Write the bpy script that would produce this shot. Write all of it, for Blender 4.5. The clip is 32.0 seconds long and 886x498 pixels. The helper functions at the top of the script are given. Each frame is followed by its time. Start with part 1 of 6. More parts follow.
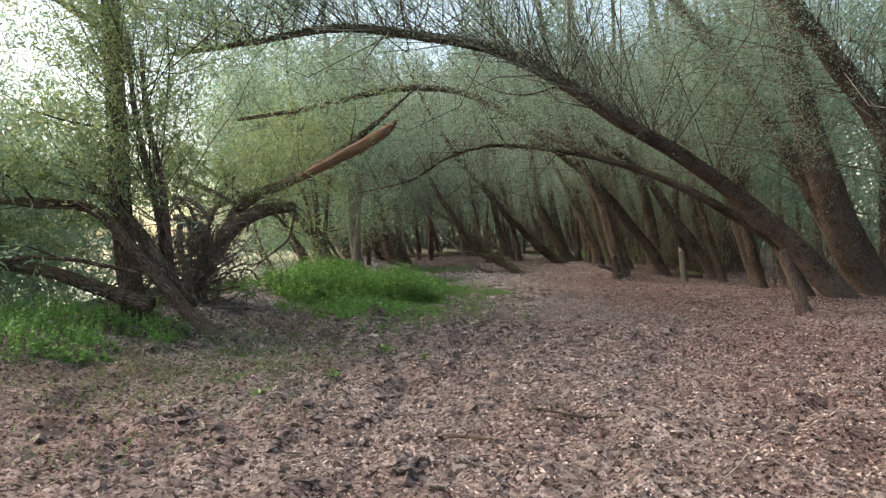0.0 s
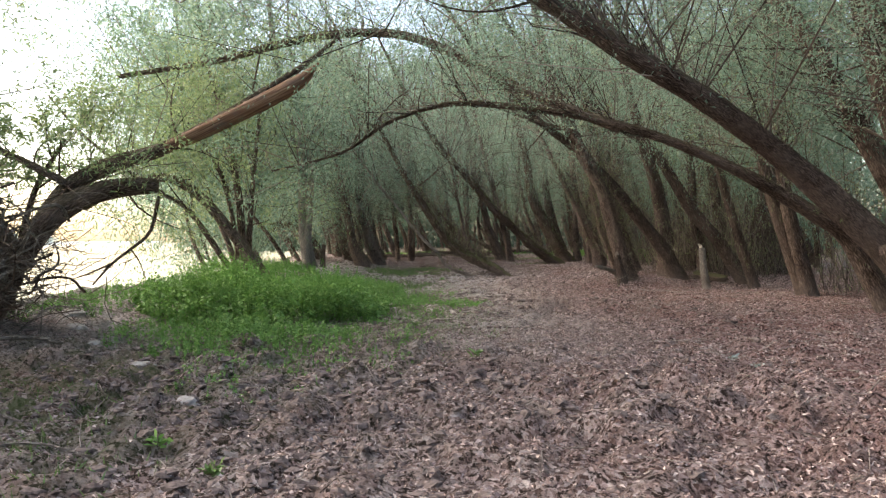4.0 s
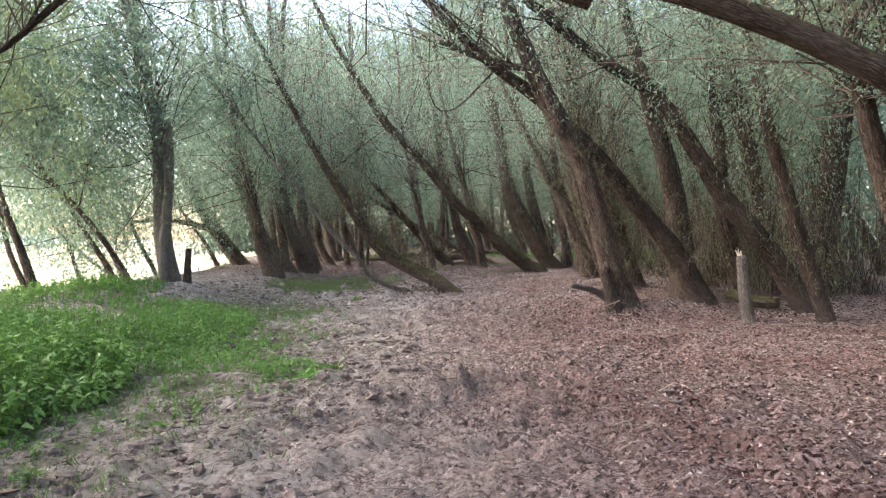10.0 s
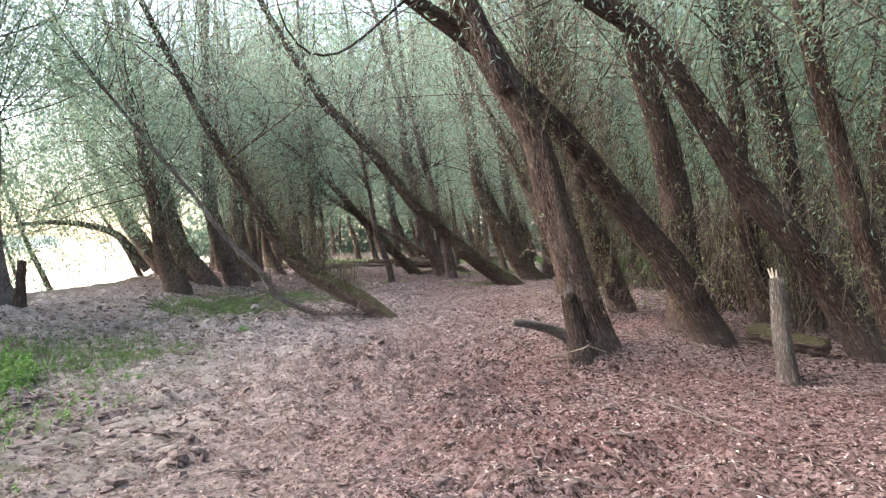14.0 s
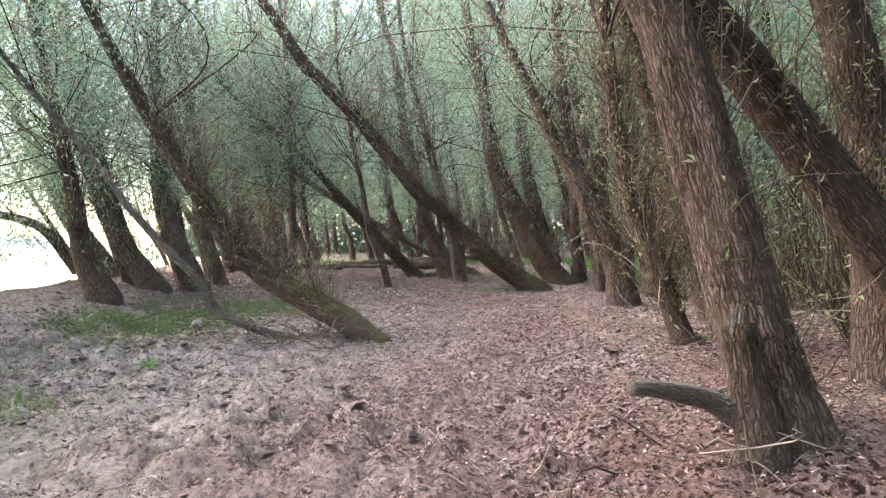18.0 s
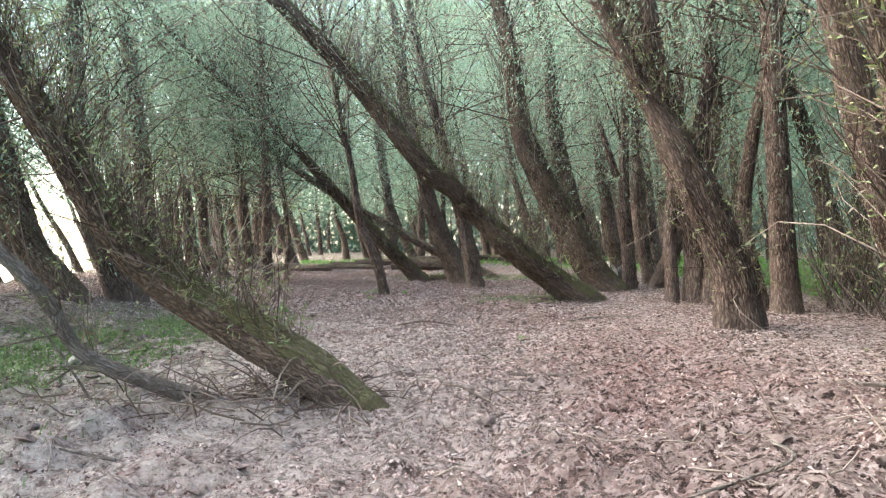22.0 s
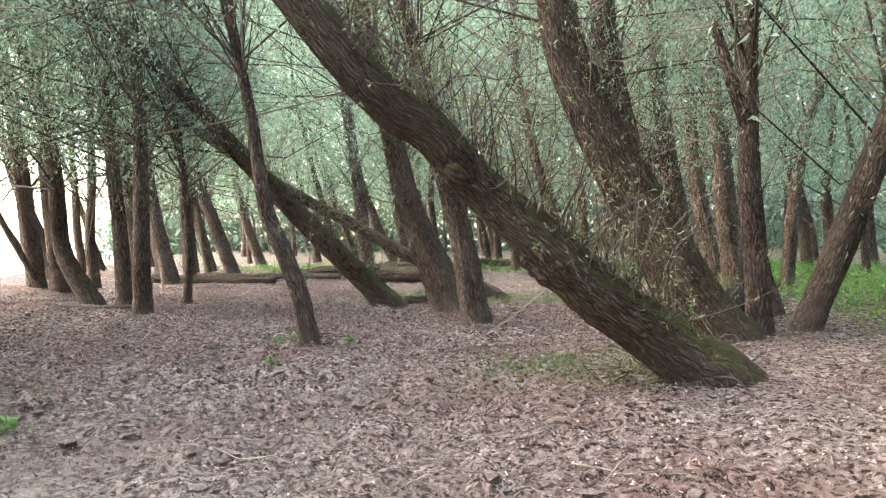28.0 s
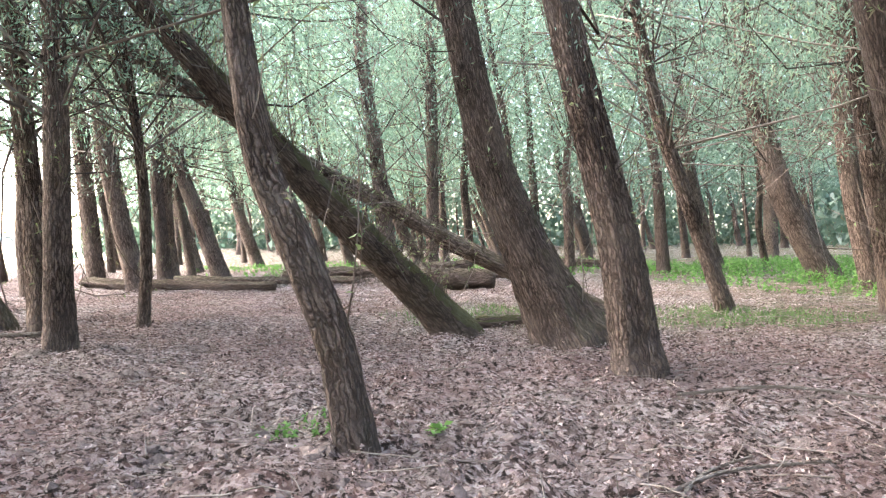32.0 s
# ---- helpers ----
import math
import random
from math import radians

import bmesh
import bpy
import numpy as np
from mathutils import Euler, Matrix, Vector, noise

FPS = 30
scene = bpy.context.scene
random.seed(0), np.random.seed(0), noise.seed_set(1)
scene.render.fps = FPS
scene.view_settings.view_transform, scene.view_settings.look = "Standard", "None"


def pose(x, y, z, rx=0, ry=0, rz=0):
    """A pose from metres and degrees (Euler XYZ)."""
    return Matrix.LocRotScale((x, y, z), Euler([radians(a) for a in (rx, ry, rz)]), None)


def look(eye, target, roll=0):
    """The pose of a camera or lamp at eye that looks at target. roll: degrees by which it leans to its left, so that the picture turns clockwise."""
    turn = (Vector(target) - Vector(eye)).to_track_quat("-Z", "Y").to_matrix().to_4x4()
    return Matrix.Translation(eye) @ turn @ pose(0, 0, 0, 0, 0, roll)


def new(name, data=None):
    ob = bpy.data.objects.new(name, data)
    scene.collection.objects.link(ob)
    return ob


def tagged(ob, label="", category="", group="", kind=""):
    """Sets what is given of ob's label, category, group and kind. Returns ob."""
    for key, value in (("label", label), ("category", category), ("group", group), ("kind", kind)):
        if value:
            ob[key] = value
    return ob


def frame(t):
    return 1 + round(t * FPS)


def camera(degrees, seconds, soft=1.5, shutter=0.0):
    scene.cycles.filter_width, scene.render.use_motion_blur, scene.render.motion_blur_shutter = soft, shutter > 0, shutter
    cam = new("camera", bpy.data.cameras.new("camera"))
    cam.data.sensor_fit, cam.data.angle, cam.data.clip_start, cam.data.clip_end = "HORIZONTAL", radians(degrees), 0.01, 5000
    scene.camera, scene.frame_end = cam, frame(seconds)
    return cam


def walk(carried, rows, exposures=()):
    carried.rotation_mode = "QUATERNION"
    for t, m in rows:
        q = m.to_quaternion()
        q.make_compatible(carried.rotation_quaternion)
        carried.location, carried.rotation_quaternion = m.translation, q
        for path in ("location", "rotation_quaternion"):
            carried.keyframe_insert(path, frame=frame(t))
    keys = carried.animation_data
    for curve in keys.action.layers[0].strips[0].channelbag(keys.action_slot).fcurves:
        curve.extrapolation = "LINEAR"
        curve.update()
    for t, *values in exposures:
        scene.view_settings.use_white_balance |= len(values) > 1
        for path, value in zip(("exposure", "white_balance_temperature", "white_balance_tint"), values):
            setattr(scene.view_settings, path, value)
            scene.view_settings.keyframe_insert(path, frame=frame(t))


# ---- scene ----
cam = camera(60.8, 32.0, soft=1.25)
METRES, EYE, TILT, LEAN, TURN = 42.857, 1.5, 0.0, 0.0, 0.0
ROWS = [
    (0.0, 0.0, 0.0, 0.0, -0.01, -0.93, 0.59),
    (0.5, 0.0024, 0.0153, -0.0012, 0.02, -0.9, 0.6),
    (1.0, 0.0052, 0.0309, -0.0033, 0.05, -0.9, 0.65),
    (1.5, 0.0077, 0.0471, -0.0048, 0.07, -0.89, 0.69),
    (2.0, 0.0097, 0.0636, -0.0055, 0.09, -0.87, 0.73),
    (2.5, 0.0129, 0.0805, -0.005, 0.11, -0.89, 0.75),
    (3.0, 0.0171, 0.0975, -0.0045, 0.13, -0.91, 0.75),
    (3.5, 0.0228, 0.1147, -0.004, 0.18, -0.93, 0.78),
    (4.0, 0.0297, 0.1311, -0.0038, 0.24, -0.94, 0.8),
    (4.5, 0.0377, 0.147, -0.0039, 0.29, -0.96, 0.81),
    (6.5, 0.0553, 0.2122, -0.0037, 0.42, -0.92, 0.83),
    (7.0, 0.058, 0.229, -0.0036, 0.43, -0.95, 0.79),
    (7.5, 0.061, 0.2459, -0.0033, 0.47, -0.99, 0.78),
    (8.0, 0.0652, 0.263, -0.0028, 0.52, -1.0, 0.78),
    (8.5, 0.0696, 0.2798, -0.0031, 0.58, -1.01, 0.79),
    (9.0, 0.074, 0.2966, -0.0035, 0.64, -1.01, 0.78),
    (9.5, 0.0787, 0.313, -0.0036, 0.7, -1.04, 0.78),
    (10.0, 0.0832, 0.3292, -0.0035, 0.79, -1.01, 0.81),
    (10.5, 0.0877, 0.345, -0.0028, 0.86, -1.0, 0.8),
    (11.0, 0.0923, 0.3606, -0.0021, 0.92, -1.0, 0.81),
    (11.5, 0.0964, 0.3759, -0.0017, 0.95, -0.98, 0.83),
    (12.0, 0.1009, 0.391, -0.0017, 0.98, -0.98, 0.82),
    (12.5, 0.107, 0.4052, -0.0017, 1.03, -0.95, 0.8),
    (13.0, 0.113, 0.4187, -0.001, 1.04, -0.94, 0.81),
    (13.5, 0.1169, 0.4316, -0.0006, 1.06, -0.9, 0.79),
    (14.0, 0.1189, 0.446, -0.0016, 1.08, -0.85, 0.8),
    (14.5, 0.1197, 0.4608, -0.0029, 1.12, -0.89, 0.85),
    (16.5, 0.1171, 0.5196, -0.0061, 1.08, -0.76, 0.73),
    (17.0, 0.1153, 0.5337, -0.0057, 1.07, -0.76, 0.71),
    (17.5, 0.1131, 0.5479, -0.0056, 1.06, -0.73, 0.69),
    (18.0, 0.1115, 0.5625, -0.0061, 1.06, -0.73, 0.7),
    (18.5, 0.11, 0.5771, -0.0064, 1.05, -0.74, 0.68),
    (19.0, 0.1082, 0.5912, -0.0065, 1.03, -0.74, 0.69),
    (19.5, 0.1064, 0.6053, -0.0067, 1.01, -0.71, 0.61),
    (20.0, 0.1051, 0.6197, -0.0076, 0.99, -0.7, 0.6),
    (20.5, 0.104, 0.6341, -0.0084, 0.97, -0.69, 0.66),
    (21.0, 0.1031, 0.6488, -0.0093, 0.96, -0.69, 0.61),
    (21.5, 0.1021, 0.6632, -0.01, 0.92, -0.71, 0.6),
    (22.0, 0.1017, 0.6778, -0.0097, 0.9, -0.71, 0.63),
    (22.5, 0.102, 0.6926, -0.0091, 0.86, -0.7, 0.62),
    (23.0, 0.1024, 0.7075, -0.009, 0.84, -0.7, 0.65),
    (23.5, 0.1027, 0.7228, -0.009, 0.82, -0.69, 0.7),
    (24.0, 0.103, 0.7378, -0.0082, 0.78, -0.7, 0.67),
    (24.5, 0.1035, 0.7531, -0.008, 0.75, -0.69, 0.64),
    (25.0, 0.1047, 0.7686, -0.0081, 0.7, -0.69, 0.65),
    (25.5, 0.1057, 0.7838, -0.0087, 0.66, -0.68, 0.63),
    (27.5, 0.1051, 0.8443, -0.0073, 0.53, -0.9, 0.66),
    (28.0, 0.1046, 0.8595, -0.008, 0.51, -0.9, 0.69),
    (28.5, 0.1031, 0.8743, -0.0086, 0.5, -0.91, 0.76),
    (29.0, 0.1003, 0.8889, -0.009, 0.49, -0.9, 0.79),
    (29.5, 0.0964, 0.9032, -0.0091, 0.47, -0.9, 0.76),
    (30.0, 0.0928, 0.9179, -0.0093, 0.49, -0.92, 0.79),
    (30.5, 0.0891, 0.9325, -0.0098, 0.46, -0.92, 0.77),
    (31.0, 0.0854, 0.9473, -0.0104, 0.42, -0.95, 0.8),
    (31.5, 0.0815, 0.9624, -0.0105, 0.4, -1.03, 0.79),
    (32.0, 0.0764, 0.9774, -0.0104, 0.35, -1.1, 0.8),
]
EXPOSURES = [(0, 1.84, 7800, 9), (4, 2.1, 7600, 13), (9, 2.5, 7200, 15), (13, 2.95, 7000, 18), (17, 2.98, 7100, 18), (21, 3.42, 6900, 9), (25, 3.42, 7000, 9), (28, 3.66, 7300, 10), (30, 3.91, 7200, 14), (32, 4.07, 6850, 13)]
walk(cam, [(t, pose(0, 0, EYE, TILT, LEAN, TURN) @ pose(METRES * x, METRES * y, METRES * z, 90 + pitch, roll, yaw)) for t, x, y, z, yaw, pitch, roll in ROWS], EXPOSURES)

# ---- light ----
world = bpy.data.worlds.new("world")
scene.world = world
world.use_nodes = True
sky = world.node_tree.nodes.new("ShaderNodeTexSky")
sky.sky_type = "NISHITA"
sky.sun_disc = False
sky.sun_elevation, sky.sun_rotation = radians(38), radians(-74)
sky.air_density, sky.dust_density, sky.ozone_density = 1.0, 2.0, 1.0
world.node_tree.links.new(sky.outputs[0], world.node_tree.nodes["Background"].inputs[0])
world.node_tree.nodes["Background"].inputs[1].default_value = 0.12

sun = new("sun", bpy.data.lights.new("sun", "SUN"))
sun.data.energy, sun.data.angle, sun.data.color = 1.65, radians(75), (0.99, 0.99, 0.98)
sun.matrix_world = look((-56, 16, 46), (0, 0, 0))

# ---- materials ----


class Mat:
    """A small wrapper that builds a node material."""

    def __init__(self, name):
        self.m = bpy.data.materials.new(name)
        self.m.use_nodes = True
        self.t = self.m.node_tree
        self.t.nodes.clear()
        self.outp = self.t.nodes.new("ShaderNodeOutputMaterial")

    def n(self, kind, **kw):
        nd = self.t.nodes.new(kind)
        for k, v in kw.items():
            if k in nd.inputs:
                nd.inputs[k].default_value = v
        return nd

    def link(self, a, b):
        self.t.links.new(a, b)

    def attr(self, name):
        nd = self.t.nodes.new("ShaderNodeAttribute")
        nd.attribute_name = name
        return nd.outputs["Vector"]

    def scaled(self, vec, s):
        nd = self.t.nodes.new("ShaderNodeMapping")
        nd.inputs["Scale"].default_value = s
        self.link(vec, nd.inputs["Vector"])
        return nd.outputs[0]

    def noise(self, vec, scale, detail=3.0, rough=0.55):
        nd = self.n("ShaderNodeTexNoise", Scale=scale, Detail=detail, Roughness=rough)
        if vec is not None:
            self.link(vec, nd.inputs["Vector"])
        return nd.outputs["Fac"]

    def ramp(self, fac, *stops):
        nd = self.t.nodes.new("ShaderNodeValToRGB")
        el = nd.color_ramp.elements
        while len(el) < len(stops):
            el.new(0.5)
        for e, (p, c) in zip(el, stops):
            e.position = p
            e.color = (*c, 1) if isinstance(c, tuple) else (c, c, c, 1)
        self.link(fac, nd.inputs[0])
        return nd.outputs[0]

    def mix(self, fac, a, b, how="MIX"):
        nd = self.t.nodes.new("ShaderNodeMix")
        nd.data_type, nd.blend_type = "RGBA", how
        for s, v in ((nd.inputs[0], fac), (nd.inputs[6], a), (nd.inputs[7], b)):
            if isinstance(v, tuple):
                s.default_value = (*v, 1)
            elif isinstance(v, (int, float)):
                s.default_value = v
            else:
                self.link(v, s)
        return nd.outputs[2]

    def math(self, op, a, b=0.0):
        nd = self.t.nodes.new("ShaderNodeMath")
        nd.operation = op
        for s, v in ((nd.inputs[0], a), (nd.inputs[1], b)):
            if isinstance(v, (int, float)):
                s.default_value = v
            else:
                self.link(v, s)
        return nd.outputs[0]

    def bump(self, height, strength, dist):
        nd = self.n("ShaderNodeBump", Strength=strength, Distance=dist)
        self.link(height, nd.inputs["Height"])
        return nd.outputs[0]

    def principled(self, color, rough=0.9, normal=None, spec=0.3):
        nd = self.n("ShaderNodeBsdfPrincipled")
        nd.inputs["Specular IOR Level"].default_value = spec
        for s, v in (("Base Color", color), ("Roughness", rough)):
            if isinstance(v, tuple):
                nd.inputs[s].default_value = (*v, 1)
            elif isinstance(v, (int, float)):
                nd.inputs[s].default_value = v
            else:
                self.link(v, nd.inputs[s])
        if normal is not None:
            self.link(normal, nd.inputs["Normal"])
        self.link(nd.outputs[0], self.outp.inputs[0])
        return nd

    def coords(self):
        return self.t.nodes.new("ShaderNodeTexCoord").outputs["Object"]

    def island(self):
        return self.t.nodes.new("ShaderNodeNewGeometry").outputs["Random Per Island"]

    def position(self):
        return self.t.nodes.new("ShaderNodeNewGeometry").outputs["Position"]


def bark_material(name, dark, mid, pale, moss=0.0, ridge=17.0):
    k = Mat(name)
    g = k.attr("grain")
    bend = k.n("ShaderNodeTexNoise", Scale=7.0, Detail=3.0, Roughness=0.6)
    k.link(g, bend.inputs["Vector"])
    warped = k.mix(0.09, g, bend.outputs["Color"])
    cells = k.n("ShaderNodeTexVoronoi", Scale=1.0, Randomness=1.0)
    cells.feature = "DISTANCE_TO_EDGE"
    k.link(k.scaled(warped, (ridge * 1.6, ridge * 1.6, ridge * 0.27)), cells.inputs["Vector"])
    wide = k.noise(g, 1.3, 4.0, 0.6)
    plates = k.noise(k.scaled(g, (ridge * 2.2, ridge * 2.2, ridge * 0.8)), 1.0, 4.0, 0.7)
    grit = k.noise(g, 85.0, 3.0, 0.7)
    fissure = k.ramp(cells.outputs["Distance"], (0.0, 0.0), (0.22, 1.0))
    body = k.math("MULTIPLY", fissure, k.ramp(plates, (0.30, 0.45), (0.5, 1.0)))
    col = k.mix(body, dark, mid)
    col = k.mix(k.math("MULTIPLY", k.ramp(plates, (0.44, 0.0), (0.68, 0.8)), fissure), col, pale)
    col = k.mix(k.ramp(grit, (0.40, 0.3), (0.56, 0.0)), col, dark)
    col = k.mix(k.math("MULTIPLY", k.ramp(wide, (0.4, 0.0), (0.68, 1.0)), 0.35), col, pale)
    col = k.mix(k.math("MULTIPLY", k.ramp(wide, (0.32, 1.0), (0.46, 0.0)), 0.45), col, dark)
    # silt left by floods on the lowest metre, with a ragged upper edge
    sep = k.t.nodes.new("ShaderNodeSeparateXYZ")
    k.link(k.position(), sep.inputs[0])
    edge = k.math("ADD", sep.outputs[2], k.math("MULTIPLY", wide, 0.9))
    silt = k.math("MULTIPLY", k.ramp(edge, (0.30, 1.0), (0.85, 0.0)), 0.4)
    col = k.mix(silt, col, (0.21, 0.165, 0.145))
    if moss:
        nrm = k.t.nodes.new("ShaderNodeSeparateXYZ")
        k.link(k.t.nodes.new("ShaderNodeNewGeometry").outputs["Normal"], nrm.inputs[0])
        up = k.math("ADD", nrm.outputs[2], k.math("MULTIPLY", k.noise(g, 6.0, 4.0), 1.1))
        col = k.mix(k.math("MULTIPLY", k.ramp(up, (0.95, 0.0), (1.25, 1.0)), moss), col, (0.118, 0.118, 0.05))
    h = k.math("ADD", k.math("MULTIPLY", body, 0.8), k.math("ADD", k.math("MULTIPLY", plates, 0.9), k.math("MULTIPLY", grit, 0.25)))
    k.principled(col, 0.95, k.bump(h, 1.0, 0.04), 0.15)
    return k.m


BARK = bark_material("willow_bark", (0.038, 0.024, 0.018), (0.20, 0.137, 0.106), (0.36, 0.272, 0.222), 0.25)
BARK_MOSSY = bark_material("mossy_willow_bark", (0.042, 0.027, 0.019), (0.165, 0.113, 0.083), (0.25, 0.185, 0.138), 0.7)
BARK_PALE = bark_material("weathered_bare_wood", (0.13, 0.11, 0.092), (0.34, 0.295, 0.25), (0.48, 0.425, 0.37), 0.0, 22.0)
# A darker copy of the bark, given to near trunks and branches as well.
BARK_DARK = bark_material("darker_willow_bark", (0.04, 0.027, 0.021), (0.145, 0.101, 0.08), (0.24, 0.18, 0.145), 0.2)


def split_wood():
    k = Mat("split_wood")
    g = k.attr("grain")
    streak = k.noise(k.scaled(g, (45.0, 45.0, 1.6)), 1.0, 4.0)
    wide = k.noise(g, 2.2)
    col = k.ramp(streak, (0.3, (0.08, 0.042, 0.026)), (0.5, (0.19, 0.098, 0.058)), (0.72, (0.36, 0.23, 0.15)))
    col = k.mix(k.ramp(wide, (0.5, 0.0), (0.72, 0.7)), col, (0.15, 0.12, 0.10))
    k.principled(col, 0.8, k.bump(streak, 0.8, 0.02), 0.25)
    return k.m


WOOD_SPLIT = split_wood()


def leaf_material(name, stops, through_=0.45, gloss=0.12):
    k = Mat(name)
    r = k.island()
    patch = k.noise(k.coords(), 0.35, 2.0)
    col = k.ramp(k.math("ADD", k.math("MULTIPLY", r, 0.75), k.math("MULTIPLY", patch, 0.3)), *stops)
    d, tr, gl = k.n("ShaderNodeBsdfDiffuse"), k.n("ShaderNodeBsdfTranslucent"), k.n("ShaderNodeBsdfGlossy", Roughness=0.45)
    k.link(col, d.inputs[0])
    k.link(col, tr.inputs[0])
    m1, m2 = k.n("ShaderNodeMixShader"), k.n("ShaderNodeMixShader")
    m1.inputs[0].default_value, m2.inputs[0].default_value = through_, gloss
    k.link(d.outputs[0], m1.inputs[1])
    k.link(tr.outputs[0], m1.inputs[2])
    k.link(m1.outputs[0], m2.inputs[1])
    k.link(gl.outputs[0], m2.inputs[2])
    k.link(m2.outputs[0], k.outp.inputs[0])
    return k.m


LEAF = leaf_material("willow_leaves", ((0.05, (0.11, 0.178, 0.118)), (0.45, (0.195, 0.295, 0.205)), (0.8, (0.285, 0.38, 0.28)), (0.97, (0.36, 0.385, 0.20))), 0.7, 0.02)
# Darker copy of the willow leaves: shade put into the colour of far foliage.
LEAF_FAR = leaf_material("shade_darkened_leaves", ((0.05, (0.06, 0.105, 0.068)), (0.5, (0.11, 0.175, 0.118)), (0.95, (0.18, 0.25, 0.17))), 0.5, 0.05)
LEAF_LIGHT = leaf_material("sunlit_willow_leaves", ((0.05, (0.11, 0.165, 0.065)), (0.5, (0.20, 0.29, 0.125)), (0.95, (0.34, 0.37, 0.17))), 0.58, 0.06)
LEAF_DRY = leaf_material("dry_leaves", ((0.1, (0.15, 0.10, 0.07)), (0.35, (0.21, 0.17, 0.10)), (0.65, (0.19, 0.25, 0.10)), (0.95, (0.30, 0.35, 0.16))), 0.35, 0.04)
NETTLE = leaf_material("nettle_leaves", ((0.1, (0.07, 0.155, 0.032)), (0.5, (0.14, 0.30, 0.065)), (0.95, (0.25, 0.42, 0.115))), 0.4, 0.04)
GRASS = leaf_material("short_grass", ((0.1, (0.06, 0.12, 0.03)), (0.5, (0.11, 0.20, 0.05)), (0.95, (0.20, 0.27, 0.09))), 0.3, 0.05)
LITTER = leaf_material("leaf_litter", ((0.1, (0.06, 0.038, 0.032)), (0.35, (0.17, 0.118, 0.105)), (0.65, (0.31, 0.23, 0.21)), (0.9, (0.56, 0.46, 0.415)), (0.975, (0.30, 0.12, 0.09))), 0.05, 0.0)


def plain_material(name, c1, c2, scale, rough=0.9, bump=0.4):
    k = Mat(name)
    p = k.coords()
    a = k.noise(p, scale, 4.0, 0.65)
    col = k.ramp(k.math("ADD", k.math("MULTIPLY", a, 0.8), k.math("MULTIPLY", k.noise(p, scale * 0.15), 0.2)), (0.35, c1), (0.65, c2))
    k.principled(col, rough, k.bump(a, bump, 0.02), 0.3)
    return k.m


def twig_material(name, *tones):
    k = Mat(name)
    col = k.ramp(k.island(), (0.1, tones[0]), (0.6, tones[1]), (0.95, tones[2]))
    k.principled(col, 0.85, None, 0.2)
    return k.m


TWIG = twig_material("twig_bark", (0.065, 0.047, 0.037), (0.15, 0.115, 0.092), (0.26, 0.215, 0.18))
SHOOT = twig_material("shoot_bark", (0.08, 0.056, 0.043), (0.16, 0.12, 0.096), (0.24, 0.195, 0.16))
# Silt of the clods, dark enough to stand in for small shadows too.
CLOD = plain_material("shade_darkened_silt", (0.045, 0.031, 0.026), (0.23, 0.175, 0.155), 22.0)
PALE_TWIG = plain_material("dead_twigs", (0.13, 0.10, 0.08), (0.36, 0.30, 0.26), 6.0)
SILVER = leaf_material("silvery_leaves", ((0.1, (0.14, 0.18, 0.14)), (0.9, (0.30, 0.34, 0.29))), 0.2)


